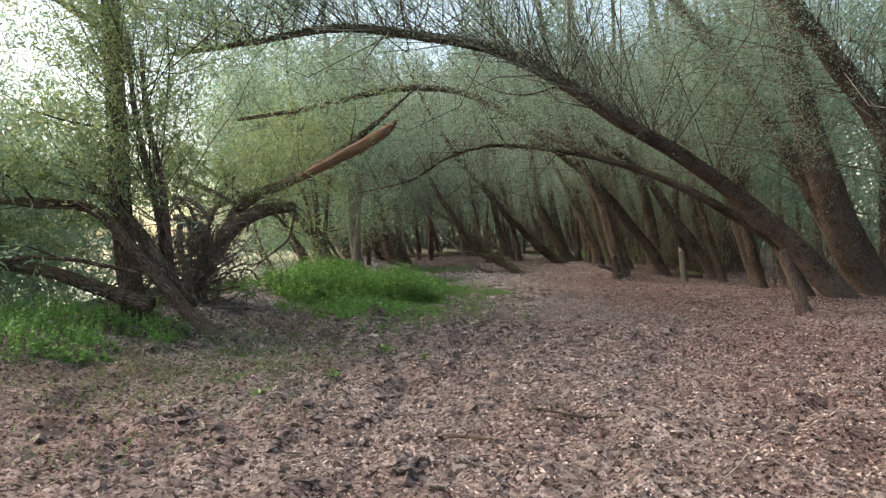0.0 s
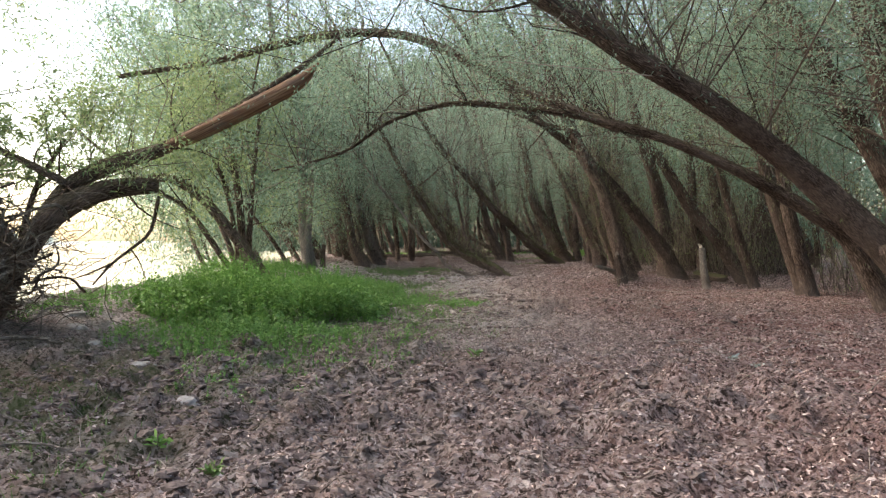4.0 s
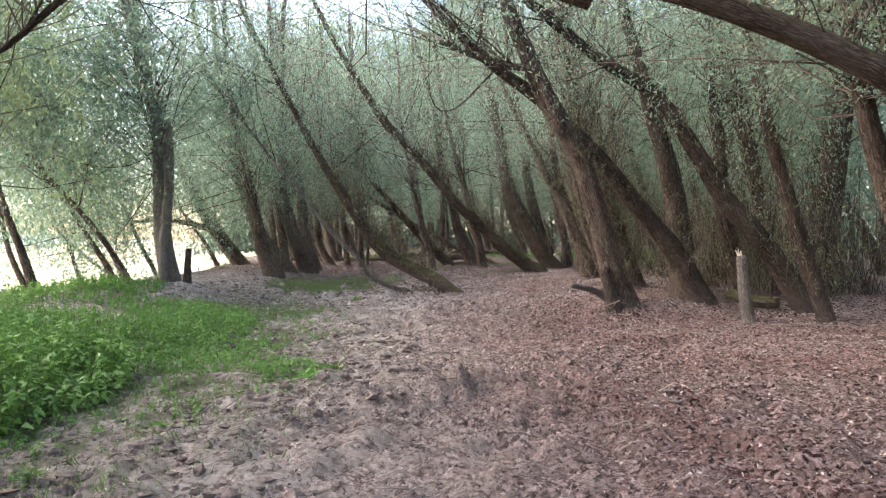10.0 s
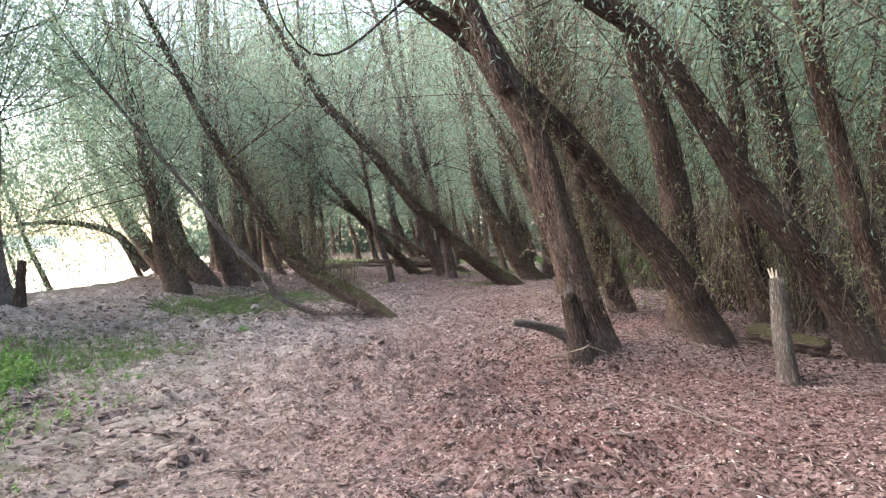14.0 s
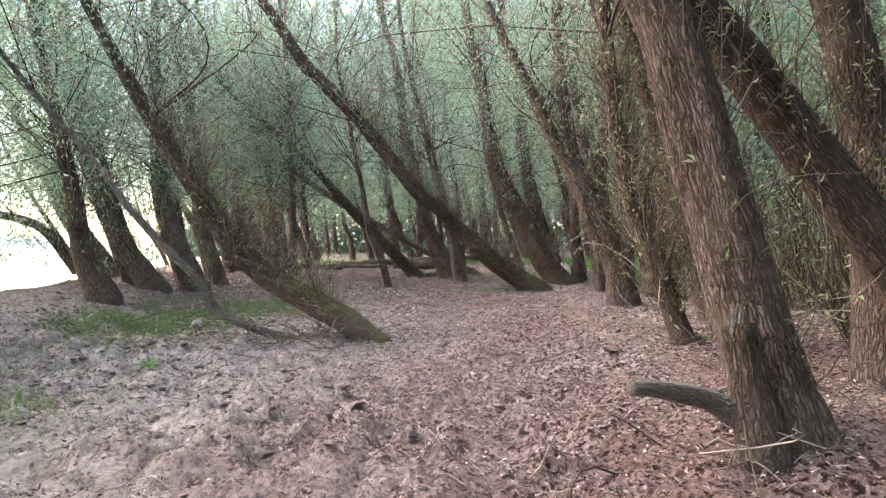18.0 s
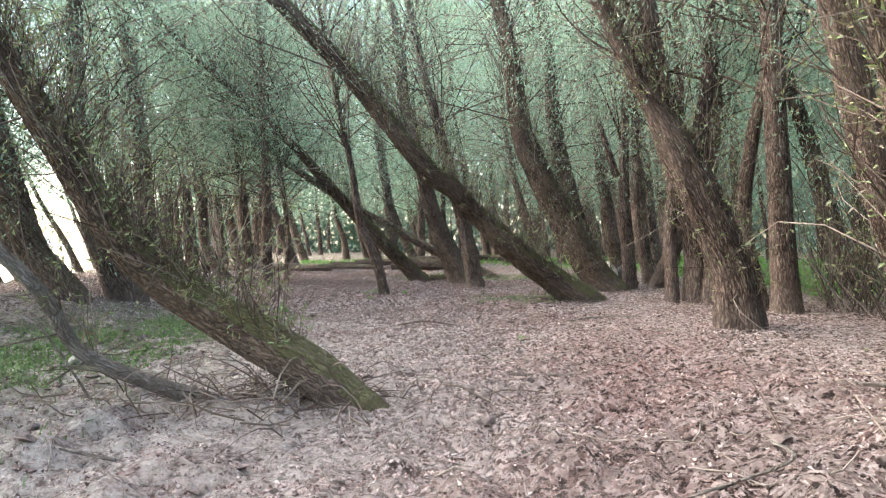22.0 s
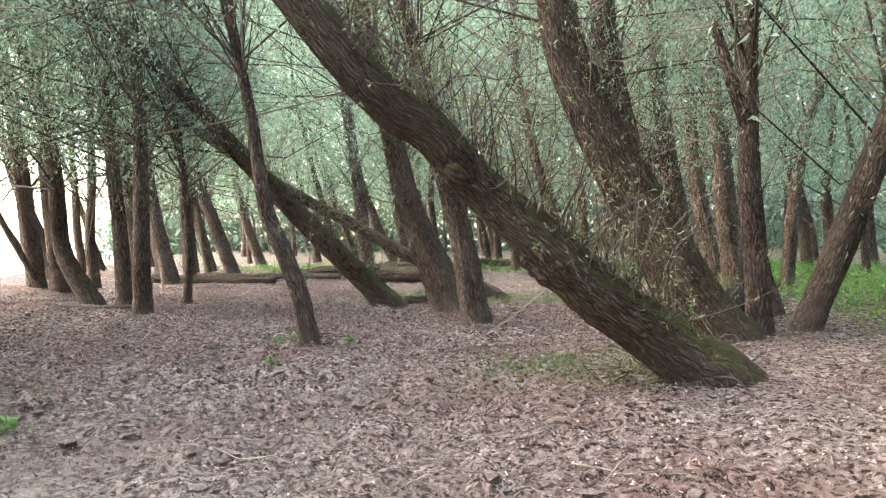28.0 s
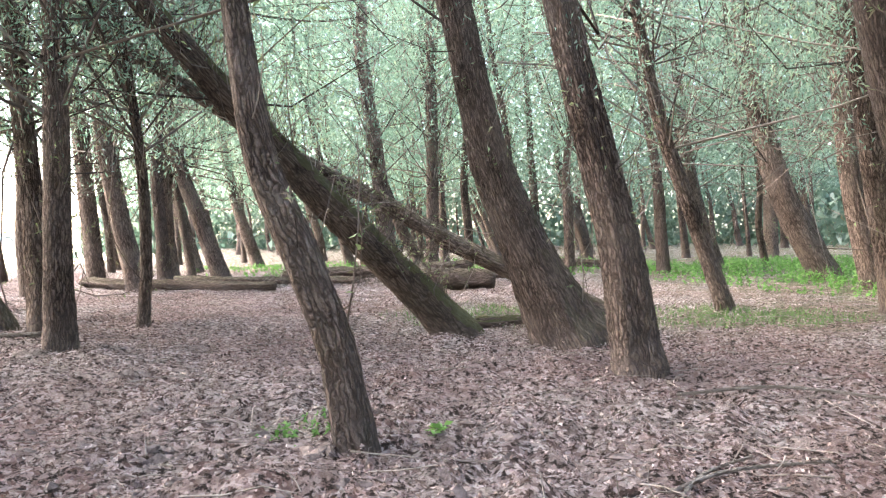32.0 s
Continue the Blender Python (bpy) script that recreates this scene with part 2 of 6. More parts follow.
def ground_material():
    k = Mat("silty_litter_ground")
    p = k.coords()
    a, b, c, d = k.noise(p, 0.4, 3.0), k.noise(p, 3.0, 5.0, 0.72), k.noise(p, 9.0, 7.0, 0.8), k.noise(p, 60.0, 3.0, 0.7)
    flake = k.n("ShaderNodeTexVoronoi", Scale=42.0, Randomness=1.0)
    k.link(k.mix(0.25, p, k.n("ShaderNodeTexNoise", Scale=8.0).outputs["Color"]), flake.inputs["Vector"])
    cell = k.t.nodes.new("ShaderNodeSeparateColor")
    k.link(flake.outputs["Color"], cell.inputs[0])
    mat_ = k.ramp(k.math("ADD", k.math("MULTIPLY", cell.outputs[0], 0.5), k.math("MULTIPLY", c, 0.55)), (0.30, (0.08, 0.052, 0.045)), (0.44, (0.33, 0.235, 0.214)), (0.60, (0.60, 0.465, 0.435)), (0.78, (0.82, 0.71, 0.67)))
    silt = k.ramp(c, (0.35, (0.15, 0.114, 0.099)), (0.5, (0.41, 0.336, 0.302)), (0.66, (0.63, 0.54, 0.50)))
    col = k.mix(k.ramp(b, (0.44, 0.0), (0.60, 0.9)), mat_, silt)
    col = k.mix(k.ramp(a, (0.42, 0.0), (0.62, 0.55)), col, (0.293, 0.167, 0.145))
    # Dark blotches: bare soil, and the shade of small hollows painted in.
    col = k.mix(k.ramp(k.noise(p, 17.0, 5.0, 0.75), (0.42, 1.0), (0.49, 0.0)), col, (0.04, 0.027, 0.022))
    # Pale silt crust, which also paints in light missing on the river side.
    dry = k.n("ShaderNodeAttribute")
    dry.attribute_name = "silt"
    crust = k.ramp(k.noise(p, 14.0, 6.0, 0.75), (0.36, (0.18, 0.14, 0.12)), (0.45, (0.60, 0.52, 0.47)), (0.58, (0.86, 0.775, 0.72)))
    col = k.mix(k.math("MULTIPLY", dry.outputs["Fac"], k.ramp(b, (0.36, 0.15), (0.52, 0.8))), col, crust)
    carpet = k.n("ShaderNodeAttribute")
    carpet.attribute_name = "carpet"
    col = k.mix(k.math("MULTIPLY", carpet.outputs["Fac"], 0.8), col, (0.80, 0.66, 0.65), "MULTIPLY")
    green = k.n("ShaderNodeAttribute")
    green.attribute_name = "green"
    gfac = k.math("MULTIPLY", green.outputs["Fac"], k.ramp(k.noise(p, 3.2, 3.0), (0.38, 0.1), (0.6, 0.85)))
    col = k.mix(gfac, col, (0.085, 0.12, 0.04))
    h = k.math("ADD", k.math("MULTIPLY", b, 2.0), k.math("ADD", c, k.math("MULTIPLY", d, 0.35)))
    k.principled(col, 0.97, k.bump(h, 1.0, 0.2), 0.1)
    return k.m


GROUND = ground_material()


# Haze is painted as a pale base colour on the far shore and trees.
HAZE = plain_material("painted_haze", (0.55, 0.6, 0.52), (0.7, 0.74, 0.68), 0.05)
STONE = plain_material("pale_stone", (0.24, 0.21, 0.18), (0.46, 0.42, 0.38), 14.0)
PALE_FRESH = plain_material("torn_pale_wood", (0.42, 0.33, 0.24), (0.66, 0.58, 0.47), 18.0, 0.8)
BLACK_BIN = plain_material("charred_wood", (0.012, 0.011, 0.010), (0.04, 0.036, 0.032), 12.0, 0.8)


def water_material():
    k = Mat("river_water")
    nz = k.noise(k.scaled(k.coords(), (0.8, 2.2, 1.0)), 1.0, 3.0)
    nd = k.principled((0.16, 0.17, 0.14), 0.09, k.bump(nz, 0.12, 0.05), 0.5)
    return k.m


WATER = water_material()

# ---- mesh building ----


def mesh_of(name, verts, faces, material, grain=None, smooth=True):
    """A mesh from numpy arrays; all faces have the same number of corners."""
    verts, faces = np.asarray(verts, np.float32), np.asarray(faces, np.int32)
    me = bpy.data.meshes.new(name)
    nf, c = faces.shape
    me.vertices.add(len(verts))
    me.vertices.foreach_set("co", verts.ravel())
    me.loops.add(nf * c)
    me.loops.foreach_set("vertex_index", faces.ravel())
    me.polygons.add(nf)
    me.polygons.foreach_set("loop_start", np.arange(0, nf * c, c, dtype=np.int32))
    me.polygons.foreach_set("use_smooth", np.full(nf, smooth))
    if grain is not None:
        me.attributes.new("grain", "FLOAT_VECTOR", "POINT").data.foreach_set("vector", np.asarray(grain, np.float32).ravel())
    me.update(calc_edges=True)
    me.materials.append(material)
    return me


def part(name, me, parent, label=""):
    ob = new(name, me)
    ob.parent = parent
    if parent is not None:
        ob.matrix_parent_inverse = parent.matrix_world.inverted()
    return tagged(ob, label)


def part_at(name, me, parent, label=""):
    """A part whose mesh is given in world places, under a parent that stands at its own base."""
    ob = new(name, me)
    ob.parent = parent
    ob.matrix_parent_inverse = Matrix.Translation(-parent.location)
    return tagged(ob, label)


def under(name, me, owner, label=""):
    """A piece of a part, its mesh given in world places as the part's own."""
    ob = new(name, me)
    ob.parent = owner
    return tagged(ob, label)


def curve_through(pts, step):
    """A smooth curve through rows of x, y, z, radius, sampled about every step metres."""
    p = np.asarray(pts, float)
    p = np.vstack([2 * p[0] - p[1], p, 2 * p[-1] - p[-2]])
    p[0, 3], p[-1, 3] = p[1, 3], p[-2, 3]
    rows = []
    for i in range(1, len(p) - 2):
        a, b, c, d = p[i - 1:i + 3]
        k = max(2, int(np.linalg.norm(c[:3] - b[:3]) / step) + 1)
        u = np.linspace(0, 1, k, endpoint=False)[:, None]
        rows.append(0.5 * (2 * b + (c - a) * u + (2 * a - 5 * b + 4 * c - d) * u**2 + (3 * b - a - 3 * c + d) * u**3))
    rows.append(p[-2:-1])
    q = np.vstack(rows)
    q[:, 3] = np.maximum(q[:, 3], 0.004)
    return q


def limb_mesh(name, q, material, sides=14, lump=0.10, seed=0, ends=True):
    """A limb of uneven, furrowed section along the sampled curve q."""
    rng = np.random.default_rng(seed)
    n = len(q)
    tan = np.gradient(q[:, :3], axis=0)
    tan /= np.linalg.norm(tan, axis=1)[:, None] + 1e-9
    side = np.cross(tan[0], (0.3, 0.9, 0.2))
    side /= np.linalg.norm(side)
    frames_ = []
    for t in tan:
        side = side - t * (side @ t)
        side /= np.linalg.norm(side) + 1e-9
        frames_.append((side, np.cross(t, side)))
    s, u = np.array([f[0] for f in frames_]), np.array([f[1] for f in frames_])
    ang = np.linspace(0, 2 * math.pi, sides, endpoint=False)
    run = np.concatenate([[0], np.cumsum(np.linalg.norm(np.diff(q[:, :3], axis=0), axis=1))])
    rad = np.ones((n, sides))
    for _ in range(5):
        m = rng.integers(2, 7)
        rad += lump * rng.uniform(0.2, 0.55) * np.cos(m * ang[None, :] + rng.uniform(0, 6.3) + run[:, None] * rng.uniform(-1.2, 1.2)) * (0.6 + 0.4 * np.sin(run[:, None] * rng.uniform(1.0, 3.5) + rng.uniform(0, 6)))
    rad += lump * 0.2 * rng.standard_normal((n, sides))
    if sides >= 30:
        # furrowed bark: ridges that run along the trunk, wander and break off
        keys = max(3, int(run[-1] / 0.45))
        lane = rng.standard_normal((keys + 1, sides))
        pos = run / max(run[-1], 0.1) * (keys - 1)
        i0 = pos.astype(int)
        w = (pos - i0)[:, None]
        rad += 0.022 * (lane[i0] * (1 - w) + lane[i0 + 1] * w)
    r = q[:, 3][:, None] * rad
    v = q[:, None, :3] + r[..., None] * (np.cos(ang)[None, :, None] * s[:, None, :] + np.sin(ang)[None, :, None] * u[:, None, :])
    base_r = float(q[:, 3].max())
    off = rng.uniform(0, 50, 3)
    grain = np.stack([np.cos(ang)[None, :] * base_r + off[0] + 0 * run[:, None], np.sin(ang)[None, :] * base_r + off[1] + 0 * run[:, None], run[:, None] + off[2] + 0 * ang[None, :]], -1)
    i, j = np.meshgrid(np.arange(n - 1), np.arange(sides), indexing="ij")
    a, b = i * sides + j, i * sides + (j + 1) % sides
    f = np.stack([a, b, b + sides, a + sides], -1).reshape(-1, 4)
    v, grain = v.reshape(-1, 3), grain.reshape(-1, 3)
    if ends:
        k = len(v)
        v = np.vstack([v, q[:1, :3] - tan[:1] * q[0, 3] * 0.1, q[-1:, :3] + tan[-1:] * q[-1, 3] * 0.25])
        grain = np.vstack([grain, off + (0, 0, run[0]), off + (0, 0, run[-1])])
        j = np.arange(0, sides, 2)
        top = (n - 1) * sides
        f = np.vstack([f, np.stack([np.full_like(j, k), (j + 2) % sides, j + 1, j], -1), np.stack([np.full_like(j, k + 1), top + j, top + j + 1, top + (j + 2) % sides], -1)])
    return mesh_of(name, v, f, material, grain)


def many_tubes(paths, radii, sides=3):
    """Vertices and faces of many thin tubes: paths (n, k, 3), radii (n, k)."""
    n, k, _ = paths.shape
    tan = np.gradient(paths, axis=1)
    tan /= np.linalg.norm(tan, axis=2, keepdims=True) + 1e-9
    ref = np.where(np.abs(tan[..., 2:3]) > 0.8, np.array([1.0, 0, 0]), np.array([0, 0, 1.0]))
    s = np.cross(tan, ref)
    s /= np.linalg.norm(s, axis=2, keepdims=True) + 1e-9
    u = np.cross(tan, s)
    ang = np.linspace(0, 2 * math.pi, sides, endpoint=False)
    v = paths[:, :, None] + radii[:, :, None, None] * (np.cos(ang)[:, None] * s[:, :, None] + np.sin(ang)[:, None] * u[:, :, None])
    a, i, j = np.meshgrid(np.arange(n), np.arange(k - 1), np.arange(sides), indexing="ij")
    p, q = (a * k + i) * sides + j, (a * k + i) * sides + (j + 1) % sides
    return v.reshape(-1, 3), np.stack([p, q, q + sides, p + sides], -1).reshape(-1, 4)


def unit(v):
    return v / (np.linalg.norm(v, axis=-1, keepdims=True) + 1e-9)


def leaf_quads(pos, along, length, width, rng):
    """Slim leaves: one bent four-cornered blade each, from pos along the given ways."""
    n = len(pos)
    along = unit(along)
    side = unit(np.cross(along, rng.standard_normal((n, 3))))
    l, w = length * rng.uniform(0.6, 1.25, (n, 1)), width * rng.uniform(0.7, 1.3, (n, 1))
    sag = np.array([0, 0, -0.12]) * l
    v = np.stack([pos, pos + along * l * 0.45 + side * w * 0.5, pos + along * l + sag, pos + along * l * 0.45 - side * w * 0.5], 1)
    return v.reshape(-1, 3), np.arange(4 * n).reshape(-1, 4)


def leaf_slivers(pos, along, length, width, rng):
    """Slim leaves seen from farther off: one three-cornered blade each."""
    n = len(pos)
    along = unit(along)
    side = unit(np.cross(along, rng.standard_normal((n, 3))))
    l, w = length * rng.uniform(0.6, 1.25, (n, 1)), width * rng.uniform(0.7, 1.3, (n, 1))
    v = np.stack([pos, pos + along * l * 0.4 + side * w, pos + along * l], 1)
    return v.reshape(-1, 3), np.arange(3 * n).reshape(-1, 3)


def bent_paths(start, way, length, k, droop, wob, rng):
    """n paths of k points that set off along way and droop under their weight."""
    n = len(start)
    u = np.linspace(0, 1, k)[None, :, None]
    side = rng.standard_normal((n, 1, 3)) * wob
    l = length[:, None, None]
    return start[:, None] + way[:, None] * l * u + side * l * u * (1 - u) * 2 + np.array([0, 0, -1.0]) * droop * l * u**2


def along_paths(paths, idx, u):
    k = paths.shape[1]
    f = u * (k - 1)
    i = np.minimum(f.astype(int), k - 2)
    w = (f - i)[:, None]
    return paths[idx, i] * (1 - w) + paths[idx, i + 1] * w, paths[idx, i + 1] - paths[idx, i]

# ---- ground and river ----
LAT = np.random.default_rng(3).random((64, 64))


def value_noise(x, y, size):
    """Smooth noise from 0 to 1 with lumps of about that size."""
    fx, fy = np.asarray(x) / size, np.asarray(y) / size
    ix, iy = np.floor(fx).astype(int), np.floor(fy).astype(int)
    u, v = fx - ix, fy - iy
    u, v = u * u * (3 - 2 * u), v * v * (3 - 2 * v)
    at = lambda a, b: LAT[a % 64, b % 64]
    return (at(ix, iy) * (1 - u) + at(ix + 1, iy) * u) * (1 - v) + (at(ix, iy + 1) * (1 - u) + at(ix + 1, iy + 1) * u) * v


def smooth(a, b, x):
    s = np.clip((x - a) / (b - a), 0, 1)
    return s * s * (3 - 2 * s)


def bank_line(y):
    """Where the bank's crest runs, x over y."""
    return np.interp(y, [-40, 0, 13, 24, 34, 42, 50, 60, 80, 200], [-9, -8, -7.5, -6.2, -5.0, -5.4, -6.5, -9, -12, -30])


def level(x, y):
    """The ground's height without its small relief."""
    x, y = np.asarray(x, float), np.asarray(y, float)
    z = np.interp(y, [0, 12, 21, 29, 33, 42, 50, 60], [-.15, -.19, -.27, -.28, -.26, -.18, -.1, -.05])
    right = np.interp(y, [0, 18, 24, 28, 30, 33, 42, 46, 50, 60], [-.12, -.1, -.2, -.33, -.12, -.03, -.05, -.05, -.06, -.03])
    z = z + (right - z) * smooth(4.5, 8, x)
    z = z + 0.1 * np.exp(-(((x - 3.1) / 0.8) ** 2 + ((y - 35.1) / 0.5) ** 2)) + 0.24 * np.exp(-(((x - 7.2) / 1.25) ** 2 + ((y - 29.3) / 0.85) ** 2))
    b = bank_line(y)
    z = z + (0.22 - z) * smooth(0, 1, (b + 4.5 - x) / 3.0)
    return z - 2.4 * smooth(0.0, 1.0, (b - 0.2 - x) / 4.0)


def ground_z(x, y):
    x, y = np.asarray(x, float), np.asarray(y, float)
    trod = np.interp(y, [3, 12, 30, 40], [0.55, 1.0, 1.0, 0.5]) * (0.35 + 1.1 * value_noise(x + 40, y, 3.1) * smooth(9.0, 4.0, x))
    w = (value_noise(x + 7, y, 1.3) - 0.5) * 0.06
    w = w + trod * (np.maximum(value_noise(x, y + 3, 0.36) - 0.42, 0) * 0.27 + np.abs(value_noise(x + 1, y + 8, 0.21) - 0.5) * 0.23 + (value_noise(x + 5, y + 9, 0.14) - 0.5) * 0.10)
    return level(x, y) + w - 0.055


def green_share(x, y):
    """How green the ground is with low growth."""
    def spot(cx, cy, rx, ry):
        return np.exp(-(((x - cx) / rx) ** 2 + ((y - cy) / ry) ** 2))
    g = spot(-1.2, 18.5, 2.4, 5.5) + spot(-3.6, 11.5, 2.2, 3.0) + 0.8 * spot(0.5, 25, 2.2, 4.5) + spot(-0.4, 38.0, 2.2, 3.2) + 0.8 * spot(-1.0, 30.5, 2.2, 2.2)
    g = g + 0.7 * spot(5.8, 44.2, 1.1, 0.8) + 0.8 * spot(6.8, 51.8, 1.8, 0.9) + 0.8 * spot(4.3, 52.5, 1.6, 1.1) + spot(13, 60, 6, 9) + spot(12.5, 48, 3, 6) + 0.6 * spot(-0.5, 41, 2, 2)
    g = g + 0.7 * smooth(0, 2, bank_line(y) + 1.6 - x) + 0.7 * smooth(60, 74, y) + 0.6 * smooth(16, 24, x)
    return np.clip(g, 0, 1)


def pale_share(x, y):
    """Dried pale silt along the bank and trodden flats, spread wider to brighten dim ground."""
    return smooth(6.0, 1.5, x) * smooth(13, 22, y) * smooth(46, 34, y)


def leaf_share(x, y):
    """Where a thick carpet of red-brown leaves covers the silt."""
    return smooth(1.5, 5.5, x) * smooth(2, 7, y) * smooth(38, 25, y)


def spaced(lo, hi, step, far):
    """Even steps between lo and hi, with ever wider ones out to the far limits."""
    mid = list(np.arange(lo, hi + step / 2, step))
    out, s, v = [], step, mid[-1]
    while v < far[1]:
        s *= 1.35
        v += s
        out.append(v)
    pre, s, v = [], step, mid[0]
    while v > far[0]:
        s *= 1.35
        v -= s
        pre.append(v)
    return np.array(pre[::-1] + mid + out)


def build_ground():
    xs, ys = spaced(-4.5, 9.5, 0.07, (-900, 900)), spaced(1.5, 50, 0.09, (-900, 900))
    gx, gy = np.meshgrid(xs, ys)
    z = ground_z(gx, gy) + np.random.default_rng(17).normal(0, 0.010, gx.shape) * (np.abs(gx - 2) < 12) * (np.abs(gy - 28) < 32)
    n, m = gx.shape
    i, j = np.meshgrid(np.arange(n - 1), np.arange(m - 1), indexing="ij")
    a = i * m + j
    f = np.stack([a, a + 1, a + m + 1, a + m], -1).reshape(-1, 4)
    me = mesh_of("ground", np.stack([gx, gy, z], -1).reshape(-1, 3), f, GROUND)
    me.attributes.new("green", "FLOAT", "POINT").data.foreach_set("value", green_share(gx, gy).astype(np.float32).ravel())
    me.attributes.new("silt", "FLOAT", "POINT").data.foreach_set("value", pale_share(gx, gy).astype(np.float32).ravel())
    me.attributes.new("carpet", "FLOAT", "POINT").data.foreach_set("value", leaf_share(gx, gy).astype(np.float32).ravel())
    tagged(new("ground", me), "silty forest floor covered with pinkish-brown fallen willow leaves", "ground", kind="structure")


build_ground()


def build_water():
    v = [(-900, -900, -1.15), (-4, -900, -1.15), (-4, 900, -1.15), (-900, 900, -1.15)]
    tagged(new("water", mesh_of("water", v, [(0, 1, 2, 3)], WATER)), "calm pale river water beside the wooded bank", "water", kind="structure")


build_water()


def far_bank():
    """The low opposite shore, a long even rise beyond the water."""
    ys = np.linspace(-500, 1100, 60)
    rows = [np.stack([np.full(60, -400.0) + 8 * np.sin(ys / 37), ys, np.full(60, -1.4)], 1),
            np.stack([np.full(60, -406.0) + 8 * np.sin(ys / 37), ys, np.full(60, 0.6)], 1),
            np.stack([np.full(60, -700.0), ys, np.full(60, 3.0)], 1)]
    v = np.concatenate(rows)
    f = [(r * 60 + k, r * 60 + k + 1, (r + 1) * 60 + k + 1, (r + 1) * 60 + k) for r in range(2) for k in range(59)]
    tagged(new("far_shore", mesh_of("far_shore", v, f, HAZE)), "low grassy opposite river shore, paled to paint haze", "riverbank", kind="structure")


far_bank()

# ---- willows ----
COUNT = [0]
LUSH = 2.3


def grown(pts, height, rng):
    """Carries a trunk on upwards from its last known point, thinning, to that height."""
    pts = [tuple(p) for p in pts]
    if height is None:
        return pts
    a, b = np.array(pts[-2][:3]), np.array(pts[-1][:3])
    d, p, r = unit(b - a), b, pts[-1][3]
    left = max(height - b[2], 0.5)
    steps = max(2, int(left / 1.3))
    for k in range(14):
        d = unit(d + np.array([0, 0, 0.16]) + rng.standard_normal(3) * 0.07)
        p = p + d * 1.25
        r = max(r * (0.86 if k < steps else 0.6), 0.02)
        pts.append((*p, r))
        if p[2] > height:
            break
    return pts


def rooted(pts, flare):
    """Lets the foot of a trunk reach into the ground and widen a little there."""
    p0, p1 = np.array(pts[0], float), np.array(pts[1], float)
    g = float(level(p0[0], p0[1]))
    d = unit(p1[:3] - p0[:3])
    d = unit(np.array([d[0], d[1], max(d[2], 0.52)]))
    if p0[2] > g:
        p0[:3] -= d * min((p0[2] - g) / d[2], 1.2)
        p0[2] = g
    r = p0[3]
    back = 0.35 + 1.1 * r * math.sqrt(max(1 - d[2] ** 2, 0)) / d[2]
    foot = [(*(p0[:3] - d * back), r * (0.8 + 1.2 * flare)), (*(p0[:3] + d * 0.02), r * (1 + flare))]
    gap = np.linalg.norm(p1[:3] - p0[:3])
    if gap > 0.6:
        foot.append((*(p0[:3] + d * 0.3), (r + (p1[3] - r) * 0.3 / gap) * (1 + 0.3 * flare)))
    return foot + [tuple(p) for p in pts[1:]]


def near_camera_path(p, wide=1.7, high=3.4):
    """Places along the camera's path, kept free of twigs that would block its view."""
    mid = np.interp(p[..., 1], [0, 6, 10, 15, 20, 30, 42, 50], [0, 1.3, 2.6, 4.2, 5.0, 4.4, 3.4, 3.2])
    return (np.abs(p[..., 0] - mid) < wide) & (p[..., 2] < high) & (p[..., 1] < 45)


def off_camera_path(p):
    """How far a place lies from the camera's path."""
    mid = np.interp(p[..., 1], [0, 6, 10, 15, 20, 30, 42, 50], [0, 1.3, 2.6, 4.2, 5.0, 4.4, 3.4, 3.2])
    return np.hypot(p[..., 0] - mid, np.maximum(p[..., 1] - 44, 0))


